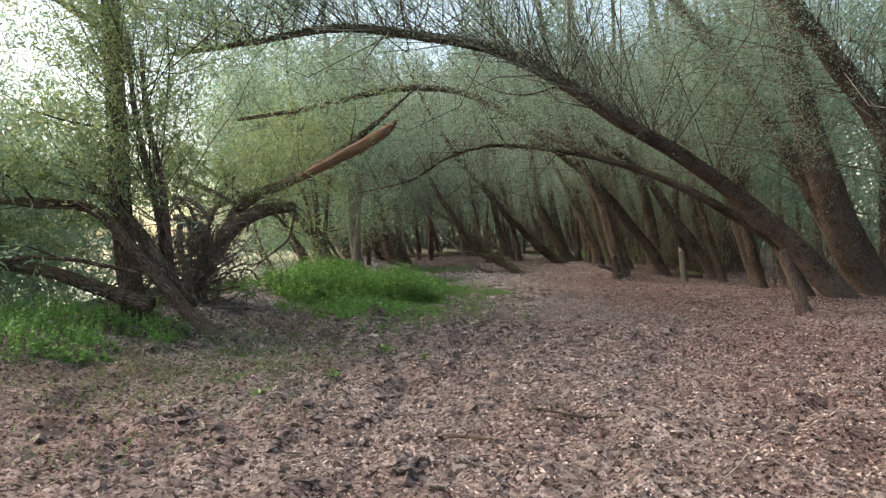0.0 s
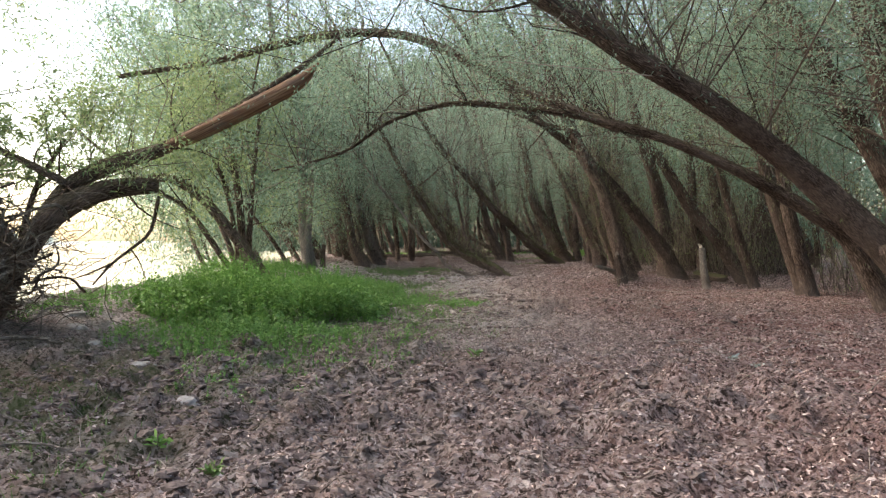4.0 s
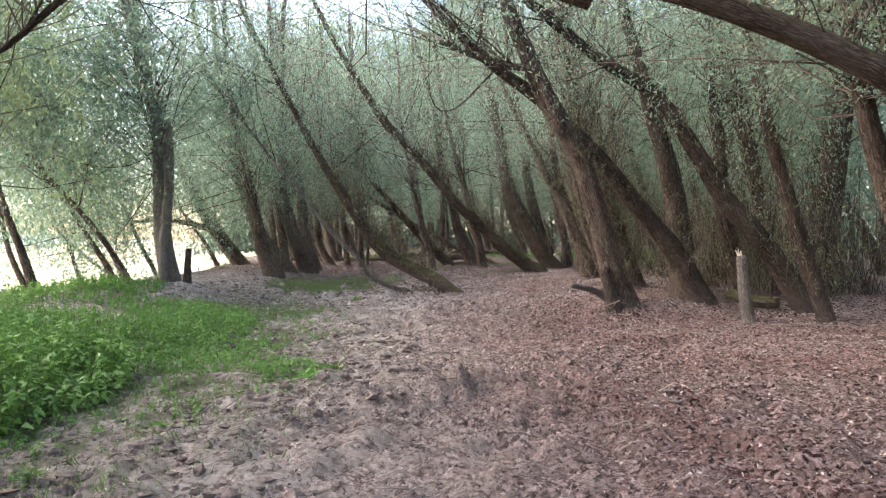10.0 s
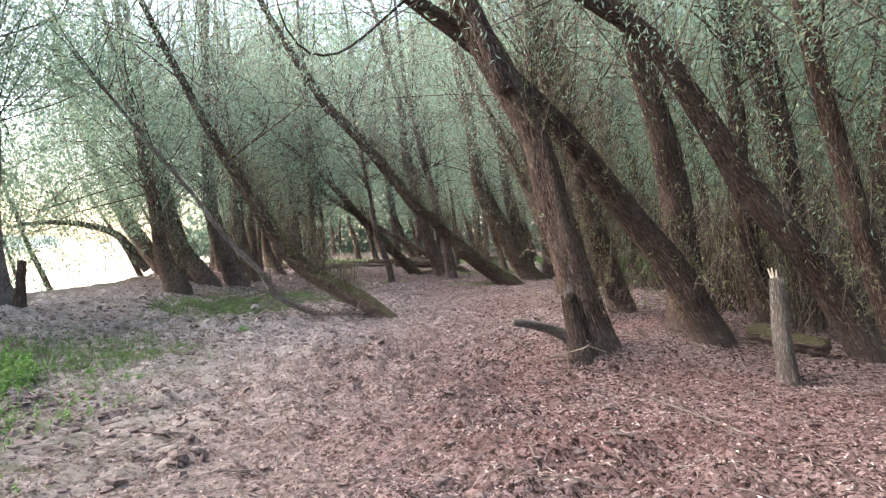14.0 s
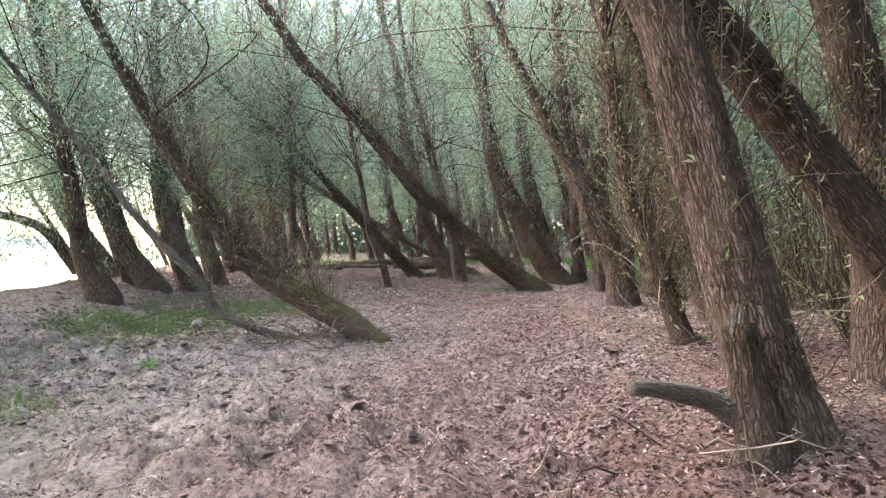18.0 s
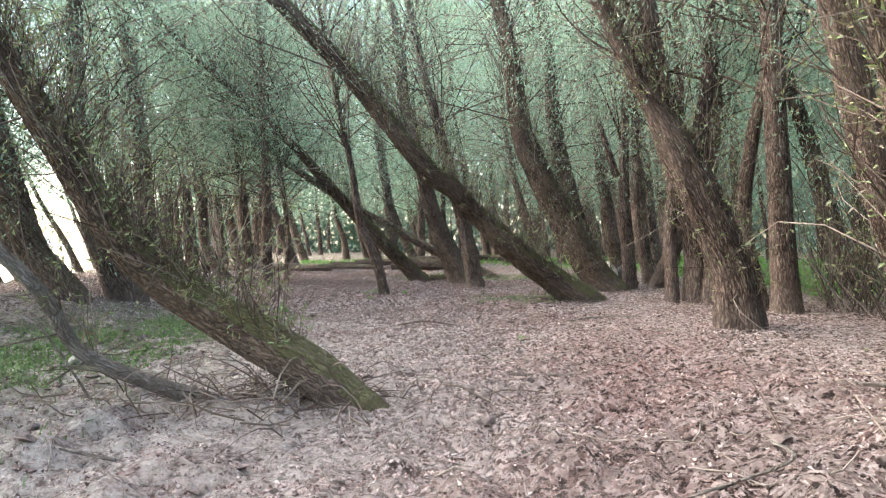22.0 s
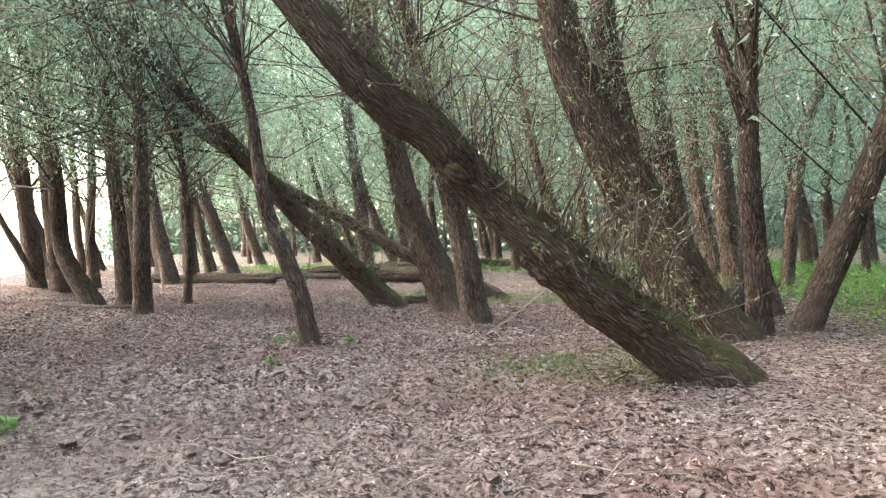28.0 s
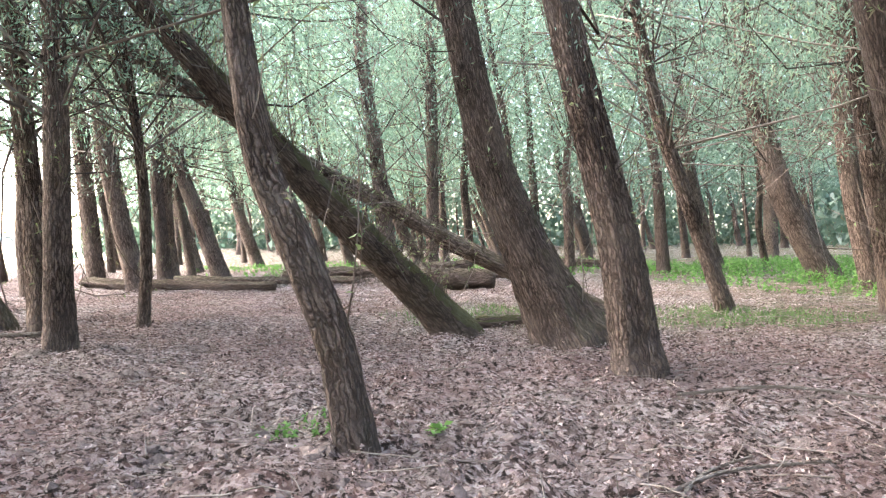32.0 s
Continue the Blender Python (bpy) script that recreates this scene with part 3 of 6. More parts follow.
def foliage(curves, leaves, low, leaf_len, rng, reach=1.0, twigs=True, droop=0.2, up=0.9, fine=False):
    """Side branches and slim leaves round the given limbs: (large branches, twig mesh data, leaf mesh data)."""
    pts = np.vstack([c[:-1] for c in curves])
    ways = np.vstack([np.diff(c[:, :3], axis=0) for c in curves])
    keep = pts[:, 2] > low
    if keep.sum() < 3:
        keep = pts[:, 2] > np.quantile(pts[:, 2], 0.5)
    pts, ways = pts[keep], unit(ways[keep])
    nb = max(16, int(leaves / 190))
    odds = np.where(pts[:, 2] < 8.5, 1.0, np.where(pts[:, 1] > 60, 1.0, 0.3))
    i = rng.choice(len(pts), nb, p=odds / odds.sum())
    way = unit(ways[i] * 0.4 + np.array([0, 0, up]) + rng.standard_normal((nb, 3)) * 0.55)
    ln = rng.uniform(0.8, 3.2, nb) * reach
    ln[:6] = np.linspace(2.3, 1.5, 6) * reach
    bp = bent_paths(pts[i, :3], way, ln, 4, droop, 0.32, rng)
    br = np.minimum(0.004 + 0.003 * ln, pts[i, 3] * 0.7)[:, None] * np.linspace(1, 0.25, 4)[None]
    br[:6] = np.minimum(0.021, pts[i[:6], 3] * 0.5)[:, None] * np.linspace(1, 0.25, 4)[None]
    free = ~(near_camera_path(bp) | ((off_camera_path(bp) < 5.5) & (bp[..., 2] < 2.7))).any(1)
    big = [np.column_stack([bp[q], br[q]]) for q in range(6) if free[q]]
    bp, br = bp[free], br[free]
    nb = len(bp)
    thin = slice(6, None) if twigs else slice(6, None, 2)
    bv, bf = many_tubes(bp[thin], br[thin], 3)
    nt = max(30, int(leaves / 14))
    j, u = rng.integers(0, nb, nt), rng.uniform(0.35, 1.0, nt)
    s, d = along_paths(bp, j, u)
    tw = unit(unit(d) * 0.7 + rng.standard_normal((nt, 3)) * 0.42 + np.array([0, 0, 0.15]))
    tl = rng.uniform(0.35, 1.15, nt) * reach
    tp = bent_paths(s, tw, tl, 4, 0.3, 0.1, rng)
    # part of the twigs hang down in long strands, beyond the clearing most of all
    weep = rng.uniform(0, 1, nt) < 0.6 * smooth(22, 30, s[:, 1])
    fall = rng.uniform(0.6, 2.4, nt) * weep
    tp[..., 2] -= fall[:, None] * np.linspace(0, 1, 4)[None] ** 1.4
    if twigs:
        some = tp[::24]
        tv, tf = many_tubes(some, np.tile(np.linspace(0.006, 0.002, 4), (len(some), 1)), 3)
        ok = ~near_camera_path(some).any(1).repeat(9)
        bv, bf = np.vstack([bv, tv]), np.vstack([bf, tf[ok] + len(bv)])
    k, w = rng.integers(0, nt, leaves), rng.uniform(0.05, 1.0, leaves)
    p, e = along_paths(tp, k, w)
    p = p + rng.standard_normal((leaves, 3)) * 0.05 * reach
    deep = smooth(22, 30, p[:, 1])
    ok = ~near_camera_path(p, 1.5, 3.0) & (p[:, 2] > np.where(p[:, 1] > 45, 2.5 + 0.7 * np.sin(p[:, 0] * 1.7) * np.sin(p[:, 1] * 1.3), np.minimum(low - 1.2, 1.5 + 2.0 * (1 - deep)))) & ((off_camera_path(p) > 4.5 - 2.2 * deep) | (p[:, 2] > 2.9))
    # above what the camera can see, three quarters of the leaves are left out
    ok &= (p[:, 2] < 2.8 + 0.34 * np.hypot(p[:, 0], p[:, 1] + 1)) | (rng.uniform(0, 1, leaves) < 0.25)
    # leaves high up or far from the camera's path: fewer and larger
    far = (p[:, 2] > 8.5) | (off_camera_path(p) > 13)
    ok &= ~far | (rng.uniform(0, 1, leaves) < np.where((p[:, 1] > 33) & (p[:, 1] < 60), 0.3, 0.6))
    # the limbs themselves stay mostly free of leaves
    clear = np.ones(leaves, bool)
    for q in np.vstack([c[::2] for c in curves]):
        if q[2] < 7.5:
            clear &= ((p - q[:3]) ** 2).sum(1) > (0.34 + q[3]) ** 2
    ok &= clear | (rng.uniform(0, 1, leaves) < np.where(p[:, 1] < 25, 0.28, 0.12))
    p, e = p[ok], e[ok]
    n = len(p)
    # leaf size shrinks towards the camera's path to suit its view
    near = (np.clip(off_camera_path(p) / 9.0, 0.55, 1.0) * np.where(far[ok], 1.25, 1.0))[:, None]
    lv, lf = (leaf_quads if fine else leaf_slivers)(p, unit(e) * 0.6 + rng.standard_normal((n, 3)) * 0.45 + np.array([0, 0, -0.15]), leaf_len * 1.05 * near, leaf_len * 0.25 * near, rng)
    return big, (bv, bf), (lv, lf)


def sprouts(curve, count, rng, zlo, zhi, size=1.0):
    """Upright water shoots and hanging dry wisps on a trunk."""
    c = curve[(curve[:, 2] > zlo) & (curve[:, 2] < zhi)]
    if len(c) < 2:
        c = curve[:4]
    i = rng.integers(0, len(c), count)
    out = rng.standard_normal((count, 3))
    out[:, 2] = np.abs(out[:, 2]) * 0.8
    start = c[i, :3] + unit(out) * c[i, 3:4] * 0.8
    way = unit(np.array([0, 0, 1.0]) + rng.standard_normal((count, 3)) * 0.4)
    ln = rng.uniform(0.3, 1.3, count) ** 1.4 * size
    tp = bent_paths(start, way, ln, 5, 0.1, 0.26, rng)
    ok = ~near_camera_path(tp, 0.7, 2.1).any(1)
    tp, ln = tp[ok], ln[ok]
    count = max(len(tp), 1)
    v, f = many_tubes(tp, (0.0022 + 0.0045 * ln)[:, None] * np.linspace(1, 0.3, 5)[None], 3)
    n = count * 8
    k, u = rng.integers(0, count, n), rng.uniform(0.25, 1.0, n)
    p, d = along_paths(tp, k, u)
    lv, lf = leaf_slivers(p, unit(d) * 0.4 + rng.standard_normal((n, 3)) * 0.6 + np.array([0, 0, -0.3]), 0.066, 0.017, rng)
    return (v, f), (lv, lf)


def willow(label, trunk, limbs=(), height=9.5, leaves=6000, low=2.6, leaf_len=0.14, bark=BARK, leaf=LEAF, shoots=0, shoot_top=4.5, flare=0.14, sides=16, step=0.22, reach=1.45, twigs=True, droop=0.2, up=0.9, fine=False, category="willow tree", lump=0.10):
    COUNT[0] += 1
    if trunk[0][1] > 30 and trunk[0][0] < 12 and twigs:
        low, leaves = min(low, 3.0), max(leaves, 7000)
    if 44 < trunk[0][1] < 78:
        leaf_len, leaves = leaf_len * 0.78, leaves * 1.4
    leaves = int(leaves * (np.interp(trunk[0][1], [40, 46], [2.3, 1.35]) if trunk[0][0] < -1.8 else 1.9 if trunk[0][0] > 11 else np.interp(trunk[0][1], [24, 32], [LUSH, 1.5])))
    seed = COUNT[0]
    rng = np.random.default_rng(100 + seed)
    top = new("willow_tree")
    top.location = (trunk[0][0], trunk[0][1], float(level(trunk[0][0], trunk[0][1])))
    tagged(top, label, category, "willows of the riverside wood")
    main = curve_through(grown(rooted(trunk, flare), height, rng), step)
    main = np.vstack([main[main[:, 2] < 6.5], main[main[:, 2] >= 6.5][::max(1, int(0.5 / step))]])
    curves = [main]
    part_at("trunk", limb_mesh("trunk", main, bark, sides, lump, seed), top)
    for k, lb in enumerate(limbs):
        q = curve_through(grown(lb, None if lb[-1][3] < 0.09 else lb[-1][2] + 2.5, rng), step)
        curves.append(q)
        part_at("limb", limb_mesh("limb", q, bark, max(8, sides - 4), lump, seed * 31 + k), top)
    if leaves:
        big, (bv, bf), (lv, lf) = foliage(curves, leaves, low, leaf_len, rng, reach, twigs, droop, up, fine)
        for k, q in enumerate(big if twigs else ()):
            part_at("branch", limb_mesh("branch", curve_through(q, 0.3), BARK_DARK, 6, 0.06, seed * 57 + k), top)
        tagged(part_at("twig_mass", mesh_of("twig_mass", bv, bf, TWIG), top, "thin brown side twigs"), kind="stuff")
        part_at("crown", mesh_of("crown", lv, lf, leaf, smooth=False), top, "slim grey-green willow leaves")
    if shoots:
        (v, f), (lv, lf) = sprouts(main, shoots, rng, 0.1, shoot_top)
        mass = tagged(part_at("shoot_mass", mesh_of("shoot_mass", v, f, SHOOT), top, "thin brown water shoots on the trunk"), kind="stuff")
        tagged(under("dry_foliage", mesh_of("dry_foliage", lv, lf, LEAF_DRY, smooth=False), mass, "withered brown leaves on the shoots"), kind="stuff")
    return top


# trees of the first clearing
willow("upright dark willow with sprawling low limbs on the river bank", [(-5.16, 12.6, 0.41, 0.23), (-5.3, 12.6, 1.27, 0.182), (-5.37, 12.6, 2.21, 0.174), (-5.39, 12.6, 3.15, 0.166), (-5.42, 12.6, 3.81, 0.158), (-5.48, 12.6, 5.49, 0.142)], limbs=[[(-4.67, 12.1, 0.45, 0.131), (-5.12, 12.1, 0.59, 0.123), (-5.66, 12.1, 0.78, 0.116), (-6.2, 12.1, 0.97, 0.104), (-6.65, 12.1, 1.07, 0.096), (-7.1, 12.1, 1.13, 0.0884), (-8.01, 12.1, 1.26, 0.0697)], [(-4.55, 12.4, 0.61, 0.074), (-4.61, 12.4, 1.54, 0.065), (-4.77, 12.4, 2.38, 0.056), (-4.93, 12.4, 3.12, 0.051), (-5.03, 12.4, 3.67, 0.046), (-5.13, 12.4, 4.87, 0.037)], [(-4.42, 12.3, 0.62, 0.074), (-4.48, 12.3, 1.45, 0.069), (-4.55, 12.3, 2.28, 0.064), (-4.66, 12.3, 2.92, 0.055), (-4.8, 12.3, 3.56, 0.046), (-4.86, 12.3, 4.57, 0.037)], [(-5.59, 12.5, 5, 0.0706), (-5.95, 12.5, 5.23, 0.0622), (-6.37, 12.5, 5.51, 0.0546), (-6.87, 12.5, 5.84, 0.047)]], height=11, leaves=17000, low=1.6, leaf=LEAF_LIGHT, shoots=20, leaf_len=0.1, reach=1.1)
willow("low sprawling willow limb bent down over the bank", [(-3.66, 11.9, 0.03, 0.118), (-4.06, 11.9, 0.39, 0.112), (-4.5, 11.9, 0.92, 0.107), (-4.89, 11.9, 1.37, 0.096), (-5.24, 11.9, 1.77, 0.0852), (-5.55, 11.9, 2, 0.0798), (-6.08, 11.9, 2.09, 0.0696), (-6.97, 11.9, 2.14, 0.0588), (-7.68, 11.9, 2.18, 0.048)], limbs=[[(-4.16, 12.2, 0.44, 0.11), (-4.56, 12.2, 1.08, 0.11), (-4.96, 12.2, 1.68, 0.102), (-5.27, 12.2, 2, 0.0872), (-5.63, 12.2, 2.33, 0.0656), (-5.86, 12.2, 2.65, 0.0472), (-6.12, 12.2, 2.92, 0.0288)], [(-4.72, 11.8, 0.99, 0.0336), (-5.25, 11.8, 1.09, 0.0336), (-5.78, 11.8, 1.2, 0.0336), (-6.4, 11.8, 1.24, 0.0336), (-6.84, 11.8, 1.21, 0.0294), (-7.19, 11.8, 1.26, 0.0218)]], height=None, leaves=3500, low=1.2, leaf=LEAF_LIGHT, shoots=60, leaf_len=0.12, reach=0.8)
broken = willow("storm-broken willow with a split reddish stub of a limb", [(-5.66, 16.8, -0.04, 0.213), (-5.39, 16.9, 0.71, 0.187), (-4.85, 17.2, 1.66, 0.182), (-4.43, 17.6, 2.06, 0.168), (-3.98, 18, 2.22, 0.144), (-3.63, 18.4, 2.26, 0.118)], limbs=[[(-4.96, 17.2, 1.56, 0.164), (-4.77, 17.8, 2.24, 0.151), (-4.33, 18.4, 2.65, 0.138), (-3.77, 19, 2.94, 0.123)], [(-4.61, 17.5, 2.22, 0.0647), (-5.49, 17.5, 2.67, 0.0554), (-6.15, 17.5, 2.96, 0.0512), (-6.7, 17.5, 2.85, 0.042), (-7.14, 17.5, 2.91, 0.037)], [(-5.38, 17, 0.49, 0.0806), (-5.16, 17, 1.02, 0.0722), (-5.47, 17, 1.56, 0.063), (-5.67, 17, 2.2, 0.0445), (-6.04, 17, 2.47, 0.0361)]], height=None, leaves=5000, low=2.0, leaf=LEAF_LIGHT, shoots=24, leaf_len=0.1, reach=0.9, up=0.5)
for number, pts in enumerate(([(-3.62, 18.5, 2.1, 0.034), (-3.78, 18.5, 1.5, 0.03), (-4.1, 18.45, 1.2, 0.027), (-4.41, 18.4, 0.95, 0.024), (-4.74, 18.4, 0.6, 0.014)], [(-4.4, 18.4, 0.96, 0.02), (-4.75, 18.3, 0.8, 0.015), (-5.05, 18.3, 0.7, 0.01)], [(-4.1, 18.45, 1.2, 0.014), (-3.9, 18.3, 1.0, 0.01), (-3.75, 18.2, 0.7, 0.006)])):
    part_at("dead_branch", limb_mesh("dead_branch", curve_through(pts, 0.12), BARK, 9, 0.1, 480 + number), broken, "thin bare branch hanging down")
part_at("broken_limb", limb_mesh("broken_limb", curve_through([(-3.93, 18.9, 2.86, 0.0847), (-3.33, 19.2, 3.17, 0.12), (-2.64, 19.5, 3.57, 0.14), (-1.92, 19.8, 4.01, 0.152), (-1.43, 20, 4.35, 0.126), (-1.12, 20.1, 4.69, 0.0224)], 0.07), WOOD_SPLIT, 18, 0.09, 77), broken, "splintered bare reddish-brown broken limb")
DEAD_LIMBS = [[(-5.27, 16.3, 0.32, 0.146), (-5.08, 16.3, 1.12, 0.132), (-5.14, 16.3, 1.64, 0.11), (-5.43, 16.3, 1.89, 0.0804), (-5.8, 16.3, 1.99, 0.051)], [(-4.99, 16.2, 1.88, 0.0595), (-5.22, 16.2, 2.21, 0.0511), (-5.49, 16.2, 2.37, 0.0427), (-5.8, 16.2, 2.45, 0.0252)], [(-5.14, 15.6, 0.14, 0.0912), (-5.31, 15.6, 0.85, 0.0768), (-5.44, 15.6, 1.43, 0.063), (-5.38, 15.6, 2.01, 0.042)]]
willow("leafy yellow-green young willow behind the broken trunk", [(-5.9, 17.9, 0.1, 0.07), (-5.7, 17.9, 1.2, 0.055), (-5.4, 17.9, 2.2, 0.045), (-4.9, 17.9, 3.0, 0.03)], limbs=[[(-5.7, 17.9, 1.2, 0.045), (-6.2, 17.8, 2.2, 0.04), (-6.7, 17.8, 3.0, 0.025)]], height=None, leaves=2800, low=2.0, leaf=LEAF_LIGHT, leaf_len=0.12, reach=0.55)
willow("small willow arching over the water", [(-3.67, 25.29, 0.65, 0.136), (-4.46, 25.29, 1.7, 0.136), (-5.26, 25.29, 2.59, 0.123), (-6.06, 25.29, 2.97, 0.112), (-7.1, 25.29, 2.77, 0.0865), (-8.15, 25.29, 2.19, 0.0622)], height=None, leaves=2500, low=1.2, leaf=LEAF_LIGHT, leaf_len=0.12, reach=0.7)
willow("thin leaning willow stem on the bank", [(-4.5, 25.2, 0.79, 0.0773), (-5.07, 25.2, 1.67, 0.068), (-5.63, 25.2, 2.31, 0.058), (-6.32, 25.2, 2.66, 0.0487)], height=5, leaves=1500, low=1.6, leaf=LEAF_LIGHT, leaf_len=0.12)
willow("clump of slender willow stems behind the nettles", [(-4.28, 26.2, 0.81, 0.113), (-4.32, 26.2, 1.92, 0.103), (-4.42, 26.2, 2.9, 0.0932), (-4.64, 26.2, 4.13, 0.0722), (-4.98, 26.2, 5.48, 0.0512)], limbs=[[(-4.15, 26.2, 0.81, 0.0932), (-4.04, 26.2, 2.16, 0.0722), (-3.92, 26.2, 3.38, 0.0622), (-3.7, 26.2, 5.09, 0.0462)], [(-4.4, 26.2, 0.81, 0.0722), (-4.62, 26.2, 2.29, 0.0622), (-4.91, 26.2, 3.27, 0.0512), (-5.5, 26.2, 4.26, 0.0412)]], height=10, leaves=9000, reach=1.3, low=2.2, leaf=LEAF_LIGHT, leaf_len=0.12, shoots=50)
willow("great willow arching far over the clearing", [(9.88, 18.7, -0.12, 0.312), (8.58, 18.6, 1.26, 0.271), (7.11, 18.4, 2.48, 0.208), (5.49, 17.6, 3.38, 0.18), (4.06, 17.1, 4.07, 0.156), (2.79, 17.1, 4.91, 0.147), (1.28, 17.2, 5.71, 0.129), (-0.39, 17.3, 6.07, 0.112), (-2.33, 17.4, 6.31, 0.0936), (-4.28, 17.4, 6.01, 0.0698), (-6.23, 17.4, 5.74, 0.0468)], height=None, leaves=40000, low=2.6, leaf_len=0.12, shoots=154, shoot_top=5, sides=18, reach=1.7)
willow("slim willow bowing low over the clearing", [(8.88, 19.4, 0.68, 0.192), (8.63, 19.45, 1.18, 0.179), (8.07, 19.5, 1.63, 0.148), (6.91, 19.6, 2.35, 0.116), (5.86, 19.7, 2.89, 0.0896), (4.68, 20, 3.38, 0.0774), (3.35, 20.4, 3.75, 0.0659), (1.76, 20.7, 3.98, 0.057), (0.92, 20.9, 3.92, 0.0422), (0.04, 21.1, 3.64, 0.0352), (-0.88, 21.3, 3.1, 0.0275), (-2.39, 21.6, 2.77, 0.0166)], limbs=[[(4.83, 21, 3.48, 0.106), (2.9, 21.8, 4.47, 0.102), (0.82, 22.5, 5.71, 0.0983), (-0.7, 22.8, 5.98, 0.1), (-2.25, 23, 5.85, 0.0941), (-3.97, 23, 5.44, 0.0722), (-6.21, 23, 5.12, 0.0504)]], height=None, leaves=19000, low=2.8, leaf_len=0.12, shoots=220, reach=1.1)
willow("thick dark willow at the clearing's edge", [(11.32, 19.8, 0.01, 0.445), (10.61, 19.8, 1.23, 0.433), (10.17, 19.8, 2.42, 0.411), (9.58, 19.8, 4.35, 0.366), (9.14, 19.8, 6.12, 0.344), (8.7, 19.8, 7.59, 0.31)], height=13, leaves=14000, low=2.4, shoots=180, shoot_top=6, reach=1.8, up=0.5, droop=0.35, leaf_len=0.15, bark=BARK_DARK)
willow("slim leaning willow at the clearing's edge", [(11.87, 22, 0.38, 0.249), (10.81, 22, 2.53, 0.235), (10.15, 22, 3.68, 0.221), (8.52, 22, 6.32, 0.193), (6.89, 22, 8.13, 0.151)], height=13, leaves=14000, low=2.4, shoots=40, reach=1.8, up=0.5, droop=0.35, leaf_len=0.15)
willow("leaning willow trunk beside the path", [(10.82, 16.5, 1.38, 0.291), (9.68, 16.5, 3.61, 0.259), (8.6, 16.5, 5.22, 0.228), (7.56, 16.5, 6.57, 0.196)], height=13, leaves=14000, low=2.4, shoots=40, reach=1.8, up=0.5, droop=0.35, leaf_len=0.15, bark=BARK_DARK)
willow("upright willow in the thicket", [(10.07, 24, -0.05, 0.18), (9.54, 24, 2.11, 0.162), (9.28, 24, 4.44, 0.135), (9.11, 24, 6.76, 0.107)], height=13, leaves=14000, low=2.4, shoots=60, bark=BARK_DARK, reach=1.8, up=0.5, droop=0.35, leaf_len=0.15)
willow("slender leaning willow in the thicket", [(10.1, 24.5, 0.08, 0.184), (9.77, 24.5, 1.12, 0.175), (9.4, 24.5, 2.22, 0.156), (9.13, 24.5, 3.32, 0.129), (8.92, 24.5, 4.73, 0.101)], height=12, leaves=14000, low=2.4, shoots=50, bark=BARK_DARK, reach=1.8, up=0.5, droop=0.35, leaf_len=0.15)
# the leaning group by the stump
willow("big furrowed willow leaning over the path", [(6.93, 29.1, -0.14, 0.275), (6.72, 29.1, 0.6, 0.23), (6.51, 29.1, 1.34, 0.207), (6.3, 29.1, 2.13, 0.193), (6.08, 29.1, 2.83, 0.184), (5.64, 29.2, 3.7, 0.211), (5.38, 29.2, 4.2, 0.187), (5.07, 29.2, 4.96, 0.171), (4.75, 29.2, 5.72, 0.146)], limbs=[[(5.74, 28.9, 3.31, 0.102), (5.22, 28.9, 4.46, 0.0823), (4.74, 28.9, 4.63, 0.0689), (4.01, 28.9, 4.85, 0.0546), (3.36, 28.9, 5.14, 0.0412)]], height=12, leaves=8000, low=4.6, leaf_len=0.12, shoots=144, shoot_top=3.5, sides=44, step=0.09, lump=0.12, reach=1.6, up=0.6)
willow("dark willow leaning across its neighbour", [(8.67, 29.9, 0.01, 0.235), (8.15, 29.9, 0.95, 0.221), (7.42, 29.8, 1.85, 0.19), (6.71, 29.7, 2.73, 0.168), (6.19, 29.6, 3.29, 0.146), (5.32, 29.5, 4.11, 0.124), (4.39, 29.4, 4.78, 0.0952)], height=12, leaves=6000, low=4.2, leaf_len=0.12, shoots=260, shoot_top=3.5, sides=32, step=0.12, reach=1.6, up=0.6, bark=BARK_DARK)
willow("upright willow behind the leaning pair", [(8.68, 31, 0.03, 0.294), (8.6, 31, 1.29, 0.261), (8.37, 31, 2.75, 0.22), (7.95, 31, 4.21, 0.171), (7.63, 31, 5.47, 0.139)], height=12, leaves=7500, low=3.2, shoots=300, shoot_top=4.5, reach=1.6, up=0.6, leaf_len=0.12, bark=BARK_DARK)
willow("willow leaning far over, hung with dry shoots", [(10.52, 29.2, -0.16, 0.225), (9.78, 29.2, 1.04, 0.197), (8.96, 29.2, 2.02, 0.182), (8.3, 29.2, 3.11, 0.161), (7.65, 29.2, 4.04, 0.14), (6.99, 29.2, 4.51, 0.126), (6.37, 29.2, 4.93, 0.105)], height=12, leaves=7000, low=4.4, leaf_len=0.12, shoots=216, shoot_top=4, sides=20, reach=1.6, up=0.6, bark=BARK_DARK)
willow("slender willow beside the pale post", [(10.45, 28.2, -0.25, 0.16), (9.99, 28.2, 1.22, 0.14), (9.58, 28.2, 2.67, 0.121), (9.29, 28.2, 3.81, 0.108), (9.14, 28.2, 4.57, 0.0958)], height=12, leaves=7000, low=3.2, shoots=300, shoot_top=4.5, reach=1.6, up=0.6, leaf_len=0.12, bark=BARK_DARK)
willow("upright willow in the dark group", [(10.9, 31.5, -0.15, 0.186), (10.69, 31.5, 1.06, 0.169), (10.5, 31.5, 2.57, 0.144), (10.21, 31.5, 4.08, 0.118)], height=12, leaves=7000, low=3.2, shoots=300, reach=1.6, up=0.6, leaf_len=0.12, shoot_top=4.5, bark=BARK_DARK)
